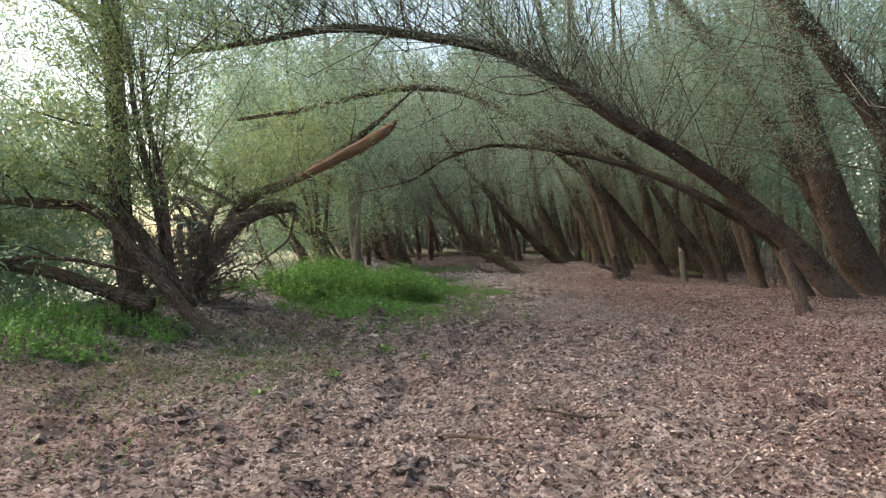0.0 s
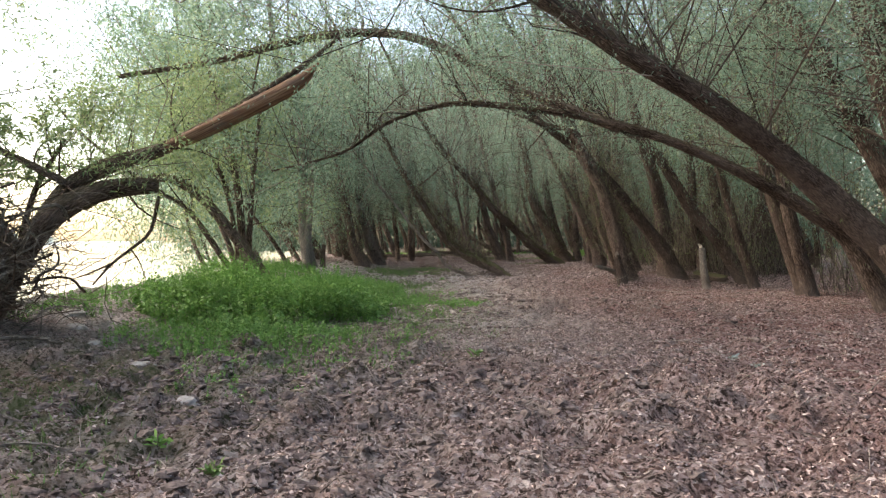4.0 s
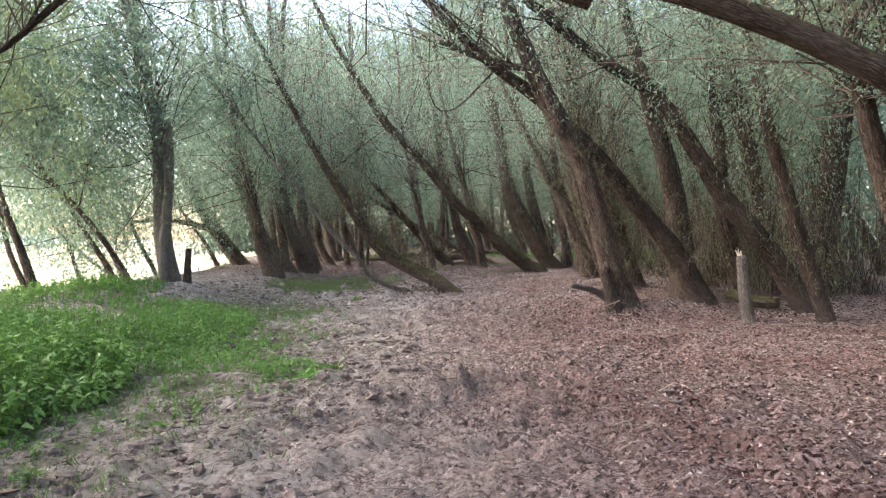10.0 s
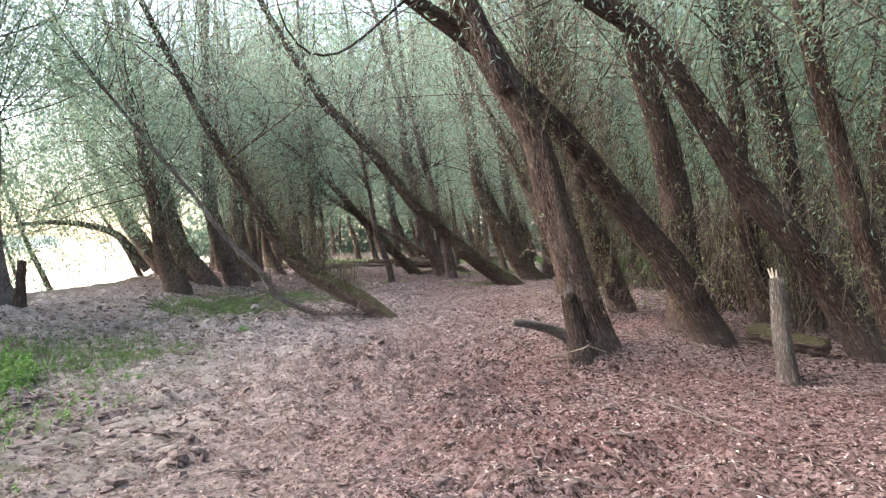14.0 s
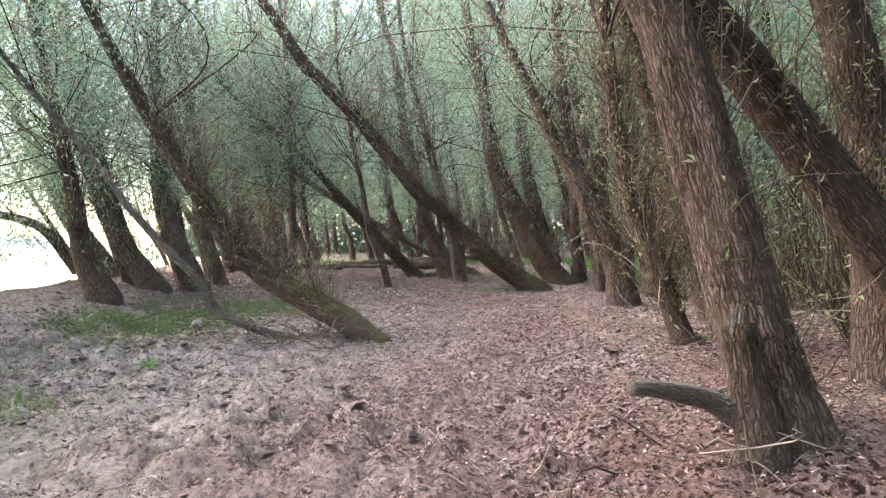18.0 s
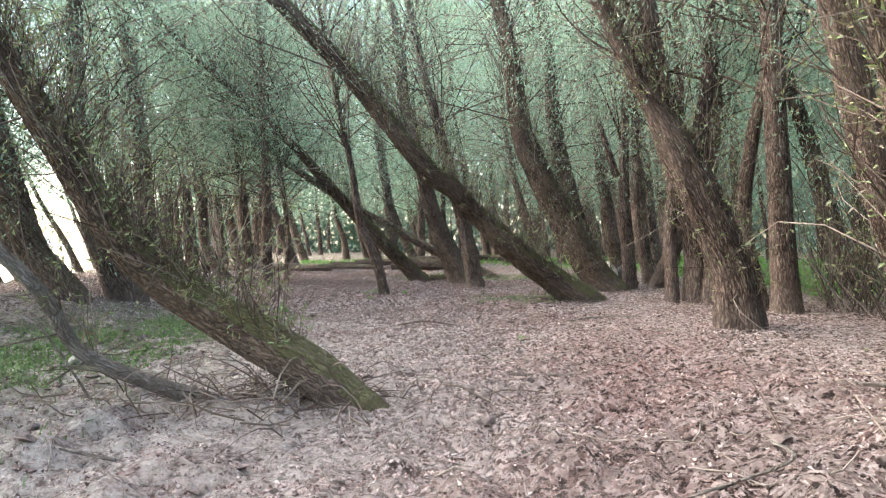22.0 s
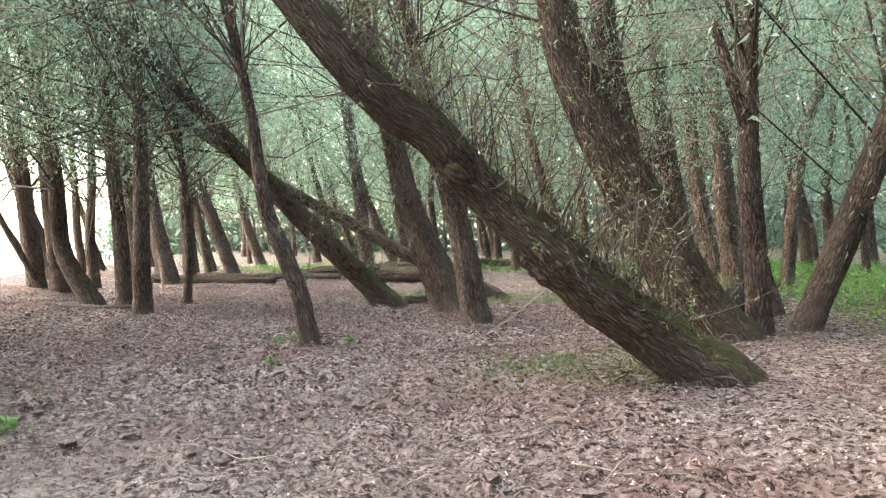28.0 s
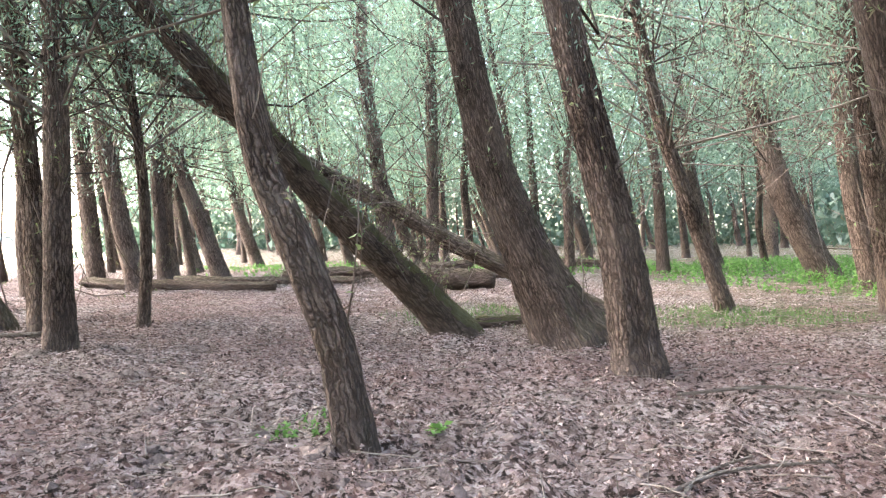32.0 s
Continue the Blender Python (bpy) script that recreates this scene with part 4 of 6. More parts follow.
willow("stout twin willow at the wood's edge", [(12.35, 32.5, 0.26, 0.363), (12.52, 32.5, 1.55, 0.335), (12.79, 32.5, 3.05, 0.298), (12.96, 32.5, 4.55, 0.261)], height=12, leaves=8000, low=3.2, shoots=300, reach=1.9, up=0.6, leaf_len=0.12, shoot_top=4.5, bark=BARK_DARK)
willow("upright willow with brown shoots", [(10.28, 32, 0.01, 0.219), (10.03, 32, 1.37, 0.193), (9.88, 32, 2.31, 0.158), (9.84, 32, 3.46, 0.131)], height=12, leaves=7000, low=3.2, shoots=300, reach=1.9, up=0.6, leaf_len=0.12, shoot_top=4.5, bark=BARK_DARK)
willow("thin willow far in the wood", [(11.64, 38, 0.15, 0.188), (11.72, 38, 1.04, 0.163), (12.03, 38, 2.38, 0.138)], height=8, leaves=5000, low=2.4)
# the bank side
willow("willow leaning out low from the path's edge", [(3.71, 35, -0.34, 0.163), (3.08, 35.2, 0.08, 0.194), (2, 35.7, 0.62, 0.191), (1.35, 35.8, 1.13, 0.177), (0.85, 35.9, 1.85, 0.156), (0.3, 35.9, 2.73, 0.13), (-0.24, 35.9, 3.61, 0.108), (-0.71, 35.9, 4.49, 0.0918)], height=9.5, leaves=5000, low=3.6, leaf_len=0.12, shoots=520, shoot_top=3, sides=40, step=0.1, bark=BARK_MOSSY, reach=1.6, up=0.6, flare=0.0)
willow("thin willow lying over towards the bank", [(2.35, 35.24, -0.24, 0.0667), (1.85, 35.24, -0.08, 0.0627), (1.23, 35.24, 0.21, 0.0594), (0.95, 35.24, 0.66, 0.0627), (0.45, 35.24, 1.17, 0.0627), (-0.1, 35.24, 1.79, 0.0554), (-0.55, 35.24, 2.42, 0.0442)], height=5, leaves=3000, low=1.6, leaf_len=0.13, shoots=60, shoot_top=2.2, flare=0.1, bark=BARK_PALE)
willow("tall willow at the water's edge", [(-3.77, 33.6, 0.14, 0.253), (-3.96, 33.6, 1.49, 0.207), (-4.01, 33.6, 3.12, 0.183), (-4.09, 33.6, 4.49, 0.171), (-4.42, 33.6, 5.85, 0.149), (-4.75, 33.6, 7.21, 0.126)], height=12, leaves=15000, low=2.8, reach=1.9, shoots=30, up=0.5, droop=0.4, bark=BARK_PALE)
willow("thin willow stem leaning out over the river", [(-4.19, 32.3, 0.14, 0.0857), (-4.76, 32.3, 1.12, 0.0697), (-5.38, 32.3, 1.95, 0.0638), (-6.26, 32.3, 2.92, 0.0588), (-7.01, 32.3, 3.82, 0.0479)], height=5, leaves=1800, low=1.8)
willow("willow leaning over the river bank", [(-2.51, 39.5, 0.06, 0.323), (-2.94, 39.5, 1.14, 0.207), (-3.08, 39.5, 2.21, 0.171), (-3.33, 39.5, 3.38, 0.134), (-3.62, 39.5, 4.77, 0.108)], height=12, leaves=13000, low=1.8, leaf_len=0.12, up=0.5, droop=0.3, reach=1.7, shoots=120, shoot_top=4)
willow("willow leaning over the river bank", [(-3.01, 43, 0.29, 0.313), (-3.6, 43, 1.1, 0.246), (-4.12, 43, 2.17, 0.213), (-4.63, 43, 3.64, 0.168), (-5.13, 43, 5.38, 0.134)], limbs=[[(-4.82, 43, 0.53, 0.133), (-5.69, 43, 1.63, 0.124), (-6.87, 43, 2.02, 0.1), (-8.07, 43, 2.1, 0.0748), (-9.27, 43, 1.97, 0.058)]], height=12, leaves=13000, low=1.8, leaf_len=0.12, up=0.5, droop=0.3, reach=1.7, shoots=120, shoot_top=4)
willow("willow leaning over the river bank", [(-3.53, 43.5, 0.29, 0.327), (-3.98, 43.5, 1.41, 0.287), (-4.35, 43.5, 2.82, 0.235), (-4.79, 43.5, 4.53, 0.183), (-5.22, 43.5, 6.55, 0.144)], height=12, leaves=13000, low=1.8, leaf_len=0.12, up=0.5, droop=0.3, reach=1.7, shoots=120, shoot_top=4)
willow("willow leaning over the river bank", [(-5.97, 47, 0.53, 0.306), (-7.05, 47, 2, 0.276), (-7.76, 47, 3.47, 0.229), (-8.64, 47, 5.3, 0.183), (-9.33, 47, 7.49, 0.153)], height=12, leaves=13000, low=1.8, leaf_len=0.12, up=0.5, droop=0.3, reach=1.7, shoots=120, shoot_top=4)
willow("willow leaning over the river bank", [(-2.38, 44, 0.44, 0.354), (-2.92, 44, 1.92, 0.26), (-3.11, 44, 3.33, 0.201), (-3.15, 44, 5.15, 0.153)], height=12, leaves=13000, low=1.8, leaf_len=0.12, up=0.5, droop=0.3, reach=1.7, shoots=120, shoot_top=4)
willow("willow leaning over the river bank", [(-2.6, 46.85, 0.36, 0.29), (-2.95, 46.85, 1.69, 0.25), (-3.05, 46.85, 3.32, 0.2), (-3.27, 46.85, 5.28, 0.164)], height=12, leaves=13000, low=1.8, leaf_len=0.12, up=0.5, droop=0.3, reach=1.7, shoots=120, shoot_top=4)
# the leaning trunks of the wood
leaner = willow("big mossy willow leaning steeply over the path", [(6.7, 43.4, -0.06, 0.28), (6.09, 43.3, 0.39, 0.252), (5.69, 43.2, 0.67, 0.232), (5.2, 43.1, 1.15, 0.205), (4.74, 43.1, 1.57, 0.184), (4.33, 43, 2.03, 0.18), (4.06, 42.9, 2.2, 0.178), (3.63, 42.8, 2.64, 0.174), (2.35, 42.9, 4.25, 0.156), (1.1, 42.7, 5.6, 0.14)], height=12, leaves=5500, low=4.8, leaf_len=0.12, shoots=620, shoot_top=4.5, sides=44, step=0.09, flare=0.12, bark=BARK_MOSSY, reach=1.6, up=0.6)
part_at("burl", limb_mesh("burl", curve_through([(5.06, 43.02, 1.17, 0.06), (5.2, 43.04, 1.02, 0.14), (5.4, 43.06, 0.84, 0.14), (5.58, 43.1, 0.68, 0.06)], 0.05), BARK_MOSSY, 20, 0.25, 73), leaner, "swollen knotty burl on the trunk's underside")
part_at("knot", limb_mesh("knot", curve_through([(4.66, 42.97, 1.6, 0.05), (4.53, 42.88, 1.67, 0.075), (4.46, 42.84, 1.71, 0.03)], 0.04), BARK_MOSSY, 14, 0.3, 74), leaner, "rough knot where a limb broke off")
willow("stout mossy willow beside the leaning one", [(7.89, 46, -0.2, 0.339), (7.38, 46, 0.44, 0.339), (6.97, 46, 1.13, 0.338), (6.54, 46, 1.95, 0.308), (6.17, 46, 2.71, 0.276), (5.9, 46, 3.39, 0.246), (5.77, 46, 4.14, 0.214)], height=12, leaves=5500, low=3.2, leaf_len=0.12, shoots=380, shoot_top=4.5, sides=32, step=0.12, bark=BARK_MOSSY, reach=1.6, up=0.6)
willow("straight willow in the middle of the wood", [(9.22, 52, 0.53, 0.218), (9.06, 52, 1.55, 0.209), (8.84, 52, 2.91, 0.19), (8.68, 52, 4.26, 0.161), (8.53, 52, 5.84, 0.133)], height=10, leaves=5000, low=2.8, shoots=40)
willow("slender bowed willow standing in the leaf litter", [(2.74, 46.2, -0.16, 0.114), (2.62, 46.2, 0.43, 0.111), (2.43, 46.2, 0.95, 0.11), (2.22, 46.2, 1.47, 0.095), (2.13, 46.2, 1.99, 0.0855), (2.08, 46.2, 2.4, 0.0798), (2.02, 46.2, 2.79, 0.0703)], height=12, leaves=4500, low=3.2, shoots=14, shoot_top=4, sides=32, step=0.09, flare=0.12, reach=1.9, up=0.6, leaf_len=0.12)
willow("half-fallen willow lying over at a slant", [(3.38, 50.8, -0.11, 0.226), (2.47, 50.5, 0.85, 0.199), (1.53, 50.2, 1.87, 0.173), (0.85, 49.8, 2.67, 0.147), (0.19, 49.5, 3.48, 0.123), (-0.57, 49.3, 4.25, 0.101), (-1.35, 49, 5, 0.085)], height=9.5, leaves=4000, low=3.2, shoots=225, shoot_top=3, sides=32, step=0.1, bark=BARK_MOSSY, reach=1.9, up=0.6, leaf_len=0.12)
willow("dead grey willow pole lodged slantwise among the trunks", [(4.52, 52.5, 0.45, 0.148), (3.59, 52.5, 0.81, 0.128), (2.42, 52.5, 1.47, 0.118), (1.02, 52.5, 2.25, 0.108), (-1.3, 52.5, 3.81, 0.0983), (-2.7, 52.5, 4.64, 0.089), (-4.1, 52.5, 5.48, 0.0689), (-4.79, 52.5, 6.02, 0.0496)], height=None, leaves=900, low=4.0, flare=0.0)
willow("furrowed stout willow curving up from its foot", [(4.61, 50, -0.16, 0.375), (4.11, 50, 0.89, 0.265), (3.77, 50, 1.75, 0.224), (3.56, 50, 2.65, 0.201), (3.36, 50, 3.56, 0.183)], height=12, leaves=6000, low=4.2, shoots=40, shoot_top=4, sides=44, step=0.08, flare=0.2, lump=0.12, reach=1.9, up=0.6, leaf_len=0.12)
willow("upright willow with flaking plates of bark", [(4.87, 48.2, -0.18, 0.207), (4.7, 48.2, 0.96, 0.175), (4.5, 48.2, 1.81, 0.161), (4.33, 48.2, 2.52, 0.142), (4.23, 48.2, 2.99, 0.134)], height=12, leaves=6000, low=4.2, shoots=40, shoot_top=4, sides=44, step=0.08, flare=0.18, lump=0.14, reach=1.9, up=0.6, leaf_len=0.12)
# deep in the wood
willow("upright slender willow near the water", [(-0.84, 49.84, -0.1, 0.151), (-0.85, 49.84, 0.9, 0.14), (-0.83, 49.84, 2.1, 0.13), (-0.84, 49.84, 3.57, 0.109)], height=12, leaves=11500, low=2.1, leaf_len=0.115, up=0.5, droop=0.3, reach=2.0, shoots=26, shoot_top=3.5)
willow("upright slender willow near the water", [(-1.68, 51, 0.41, 0.15), (-1.72, 51, 1.23, 0.138), (-1.81, 51, 2.25, 0.126), (-1.97, 51, 3.95, 0.102)], height=12, leaves=11500, low=2.1, leaf_len=0.115, up=0.5, droop=0.3, reach=2.0, shoots=26, shoot_top=3.5)
willow("upright slender willow near the water", [(-0.76, 51.83, -0.09, 0.0815), (-0.71, 51.83, 0.85, 0.0756), (-0.75, 51.83, 1.97, 0.0689), (-0.91, 51.83, 3.3, 0.0563)], height=12, leaves=11500, low=2.1, leaf_len=0.115, up=0.5, droop=0.3, reach=2.0, shoots=26, shoot_top=3.5)
willow("upright slender willow near the water", [(-5.2, 60, 0.13, 0.206), (-5.37, 60, 1.92, 0.194), (-5.53, 60, 3.82, 0.171), (-5.88, 60, 6.12, 0.136)], height=12, leaves=11500, low=2.1, leaf_len=0.115, up=0.5, droop=0.3, reach=2.0, shoots=26, shoot_top=3.5)
willow("upright slender willow near the water", [(-5.08, 62, 0.01, 0.228), (-5.49, 62, 2.01, 0.202), (-5.75, 62, 3.97, 0.177), (-6.16, 62, 5.92, 0.151)], height=12, leaves=11500, low=2.1, leaf_len=0.115, up=0.5, droop=0.3, reach=2.0, shoots=26, shoot_top=3.5)
willow("upright slender willow near the water", [(-4.17, 62, 0.03, 0.254), (-4.28, 62, 1.84, 0.228), (-4.24, 62, 3.8, 0.19), (-4.5, 62, 5.9, 0.151)], height=12, leaves=11500, low=2.1, leaf_len=0.115, up=0.5, droop=0.3, reach=2.0, shoots=26, shoot_top=3.5)
willow("upright slender willow near the water", [(-2.48, 61, 0.09, 0.217), (-3.05, 61, 1.65, 0.192), (-3.46, 61, 2.8, 0.168), (-3.71, 61, 4.23, 0.144)], height=12, leaves=11500, low=2.1, leaf_len=0.115, up=0.5, droop=0.3, reach=2.0, shoots=26, shoot_top=3.5)
willow("upright slender willow near the water", [(-4.74, 66, -0.08, 0.197), (-5.28, 66, 1.99, 0.182), (-5.56, 66, 3.98, 0.151)], height=12, leaves=11500, low=2.1, leaf_len=0.115, up=0.5, droop=0.3, reach=2.0, shoots=26, shoot_top=3.5)
willow("upright slender willow near the water", [(-3.85, 70, 0.1, 0.23), (-4.55, 70, 2.12, 0.195), (-4.93, 70, 4.01, 0.159)], height=12, leaves=11500, low=2.1, leaf_len=0.115, up=0.5, droop=0.3, reach=2.0, shoots=26, shoot_top=3.5)
willow("upright slender willow near the water", [(-2.53, 51.57, -0.09, 0.205), (-3.12, 51.57, 1.03, 0.167), (-3.25, 51.57, 2.58, 0.149), (-3.61, 51.57, 4.23, 0.121)], height=12, leaves=11500, low=2.1, leaf_len=0.115, up=0.5, droop=0.3, reach=2.0, shoots=26, shoot_top=3.5)
willow("upright slender willow near the water", [(-4.97, 54, 0.17, 0.196), (-5.25, 54, 2.43, 0.184), (-5.47, 54, 4.36, 0.151), (-5.7, 54, 5.65, 0.129)], height=12, leaves=11500, low=2.1, leaf_len=0.115, up=0.5, droop=0.3, reach=2.0, shoots=26, shoot_top=3.5)
willow("upright slender willow near the water", [(-3.41, 58, 0.14, 0.227), (-3.79, 58, 1.73, 0.2), (-4.07, 58, 3.48, 0.173), (-4.28, 58, 5.38, 0.146)], height=12, leaves=11500, low=2.1, leaf_len=0.115, up=0.5, droop=0.3, reach=2.0, shoots=26, shoot_top=3.5)
willow("stout dark willow near the water", [(-4.2, 48.7, 0.2, 0.24), (-4.4, 48.7, 2.0, 0.2), (-4.73, 48.7, 3.9, 0.16)], height=12, leaves=8000, low=3.0, leaf_len=0.115, up=0.5, droop=0.3, reach=2.0, shoots=60, shoot_top=3.5)
willow("thin stem leaning out towards the water", [(-4.6, 53.5, 0.1, 0.07), (-5.6, 53.5, 1.9, 0.06), (-6.6, 53.5, 3.8, 0.05)], height=7, leaves=2500, low=3.2, leaf_len=0.115)
willow("upright slender willow near the water", [(-4.2, 53.6, 0.1, 0.22), (-4.4, 53.6, 2.2, 0.2), (-4.55, 53.6, 4.4, 0.17)], height=12, leaves=7000, low=3.0, leaf_len=0.115, up=0.5, droop=0.3, reach=2.0, shoots=26, shoot_top=3.5)
willow("slender willow in the open part of the wood", [(7.26, 52.75, -0.06, 0.123), (6.79, 52.75, 1.29, 0.116), (6.35, 52.75, 2.59, 0.102), (6.12, 52.75, 3.64, 0.0882)], height=14, leaves=11500, low=2.2, leaf_len=0.115, up=0.5, droop=0.3, reach=2.0, shoots=16, shoot_top=3.5)
willow("slender willow in the open part of the wood", [(11.97, 59, -0.31, 0.322), (11.0, 59, 1.52, 0.289), (10.4, 59, 3.31, 0.246), (9.95, 59, 5.6, 0.213)], height=14, leaves=11500, low=2.2, leaf_len=0.115, up=0.5, droop=0.3, reach=2.0, shoots=16, shoot_top=3.5)
willow("slender willow in the open part of the wood", [(11.24, 64, -0.29, 0.208), (10.51, 64, 2.03, 0.194), (10.12, 64, 4.5, 0.166), (9.97, 64, 6.47, 0.138)], height=14, leaves=11500, low=2.2, leaf_len=0.115, up=0.5, droop=0.3, reach=2.0, shoots=16, shoot_top=3.5)
willow("slender willow in the open part of the wood", [(13.44, 60, -0.1, 0.193), (12.97, 60, 2.07, 0.17), (12.71, 60, 3.82, 0.147)], height=14, leaves=11500, low=2.2, leaf_len=0.115, up=0.5, droop=0.3, reach=2.0, shoots=16, shoot_top=3.5)
willow("slender willow in the open part of the wood", [(1.72, 62, 0.25, 0.228), (1.46, 62, 2.81, 0.202), (1.06, 62, 5.81, 0.176)], height=14, leaves=11500, low=2.2, leaf_len=0.115, up=0.5, droop=0.3, reach=2.0, shoots=16, shoot_top=3.5)
willow("slender willow in the open part of the wood", [(2.83, 63, 0.19, 0.173), (2.88, 63, 3.66, 0.159), (2.88, 63, 7.11, 0.132)], height=14, leaves=11500, low=2.2, leaf_len=0.115, up=0.5, droop=0.3, reach=2.0, shoots=16, shoot_top=3.5)
willow("slender willow in the open part of the wood", [(6.86, 64, -0.4, 0.153), (6.8, 64, 1.59, 0.139)], height=14, leaves=11500, low=2.2, leaf_len=0.115, up=0.5, droop=0.3, reach=2.0, shoots=16, shoot_top=3.5)
willow("slender willow in the open part of the wood", [(16.14, 72, -0.13, 0.283), (16.09, 72, 3.91, 0.245)], height=14, leaves=11500, low=2.2, leaf_len=0.115, up=0.5, droop=0.3, reach=2.0, shoots=16, shoot_top=3.5)
willow("upright dark willow behind the stout mossy one", [(8.05, 48.6, -0.1, 0.32), (7.82, 48.6, 0.6, 0.27), (7.35, 48.6, 2.0, 0.24), (6.95, 48.6, 4.0, 0.2)], height=12, leaves=5500, low=3.2, leaf_len=0.12, shoots=60, bark=BARK_DARK, reach=1.7, up=0.5, droop=0.3)
willow("reddish willow stem close behind an upright one", [(9.4, 48.5, -0.1, 0.2), (9.2, 48.5, 0.8, 0.165), (9.1, 48.5, 2.2, 0.145), (9.0, 48.5, 4.2, 0.12)], height=11, leaves=4000, low=3.0, leaf_len=0.12, shoots=30, reach=1.7, up=0.5, droop=0.3)
willow("upright willow with a snapped reddish side limb", [(8.33, 46.25, -0.05, 0.154), (8.27, 46.25, 1.04, 0.142), (8.2, 46.25, 1.95, 0.129), (8.21, 46.25, 3, 0.106), (8.25, 46.25, 4.04, 0.0882)], limbs=[[(7.89, 45.5, 2.4, 0.0815), (7.69, 45.5, 2.99, 0.0756), (7.51, 45.5, 3.58, 0.0538)]], height=13, leaves=6500, low=2.1, shoots=30, reach=1.9, up=0.5, droop=0.3, leaf_len=0.115)
willow("dark willow leaning away from the path", [(9, 46.49, -0.05, 0.187), (9.47, 46.49, 1.02, 0.187), (9.9, 46.49, 2.1, 0.175), (10.26, 46.49, 3.02, 0.15)], height=8, leaves=6500, low=2.1, shoots=60, bark=BARK_DARK, reach=1.9, up=0.5, droop=0.3, leaf_len=0.115)
willow("thin crooked willow among green undergrowth", [(12.59, 55, 0.31, 0.16), (12.8, 55, 2.41, 0.148), (13.28, 55, 4.42, 0.136), (14.56, 55, 6.28, 0.113)], height=12, leaves=6500, low=2.1, reach=1.9, up=0.5, droop=0.3, leaf_len=0.115)
willow("upright willow in the dim wood", [(10.93, 54, 0.25, 0.269), (10.75, 54, 1.59, 0.247), (10.63, 54, 3.25, 0.204)], height=12, leaves=6500, low=2.1, reach=1.9, up=0.5, droop=0.3, leaf_len=0.115)
willow("slender upright willow in the dim wood", [(11.18, 56, 0.14, 0.216), (10.84, 56, 1.79, 0.204), (10.63, 56, 3.36, 0.168)], height=12, leaves=6500, low=2.1, reach=1.9, up=0.5, droop=0.3, leaf_len=0.115)
willow("many-limbed willow with a mat of dry shoots", [(7.98, 38.7, -0.01, 0.283), (7.88, 38.7, 0.6, 0.261), (7.64, 38.7, 1.24, 0.248), (7.41, 38.7, 1.77, 0.234), (7.15, 38.7, 2.3, 0.212), (6.85, 38.7, 2.83, 0.133), (6.56, 38.7, 3.35, 0.11)], limbs=[[(7.22, 38.8, 2.34, 0.157), (7.04, 38.8, 2.85, 0.134), (6.96, 38.8, 3.38, 0.123)], [(7.44, 38.7, 1.98, 0.133), (7.51, 38.7, 2.55, 0.0991), (7.58, 38.7, 2.97, 0.0882), (7.65, 38.7, 3.34, 0.084)]], height=12, leaves=6000, low=4.0, leaf_len=0.12, shoots=520, shoot_top=4, sides=40, step=0.1, reach=1.6, up=0.6)
willow("bent willow behind the many-limbed one", [(9.12, 41, -0.02, 0.167), (8.89, 41, 1.26, 0.134), (9.01, 41, 2.44, 0.113), (9.21, 41, 3.39, 0.0932)], height=12, leaves=4000, low=3.2, shoots=60, reach=1.9, up=0.6, leaf_len=0.12)
willow("straight rough willow beside the path", [(9.37, 40.52, -0.05, 0.204), (9.29, 40.52, 1.24, 0.185), (9.21, 40.52, 2.76, 0.165), (9.14, 40.52, 4.27, 0.146)], height=12, leaves=5000, low=3.2, shoots=60, sides=20, reach=1.9, up=0.6, leaf_len=0.12)
willow("thin straight willow in the wood", [(8.29, 42.78, -0.05, 0.125), (8.25, 42.78, 1.11, 0.117), (8.31, 42.78, 2.04, 0.102)], height=12, leaves=4500, low=3.2, shoots=30, reach=1.9, up=0.6, leaf_len=0.12)
willow("forked willow in the shade", [(8.69, 42.74, -0.05, 0.194), (8.65, 42.74, 1.01, 0.179), (8.16, 42.74, 2.68, 0.147)], height=12, leaves=4500, low=3.2, shoots=60, reach=1.9, up=0.6, leaf_len=0.12)
willow("leaning willow hung with brown shoots", [(7.48, 33.3, 0.07, 0.129), (7.19, 33.3, 0.86, 0.119), (6.96, 33.3, 1.45, 0.114), (6.82, 33.3, 2.1, 0.104), (6.68, 33.3, 2.81, 0.089)], height=9.5, leaves=4000, low=3.6, leaf_len=0.12, shoots=460, shoot_top=3.2, sides=18, reach=1.9, up=0.6)
willow("slender willow standing close to others", [(8.61, 36, 0.41, 0.2), (8.3, 36, 1.36, 0.173), (8.07, 36, 2.16, 0.153)], height=12, leaves=5000, low=3.2, shoots=300, shoot_top=4, reach=1.9, up=0.6, leaf_len=0.12)
willow("stout leaning willow with tangled shoots", [(8.2, 33.6, 0.09, 0.233), (7.84, 33.6, 1.2, 0.207), (7.6, 33.6, 2.07, 0.181), (7.24, 33.6, 3.05, 0.155)], height=12, leaves=5500, low=3.6, leaf_len=0.12, shoots=950, shoot_top=5.5, sides=20, reach=1.9, up=0.6)
willow("straight grey willow between others", [(8.93, 42.6, -0.09, 0.187), (8.94, 42.6, 0.92, 0.145), (8.9, 42.6, 1.85, 0.121), (8.86, 42.6, 2.72, 0.102)], height=11, leaves=4000, low=3.0, shoots=40, sides=18)
willow("pale leaning willow with a wide foot", [(8.94, 43.6, 0.03, 0.22), (9.09, 43.6, 1.06, 0.173), (9.23, 43.6, 2.09, 0.127)], height=11, leaves=4000, low=3.0, shoots=40, sides=18)

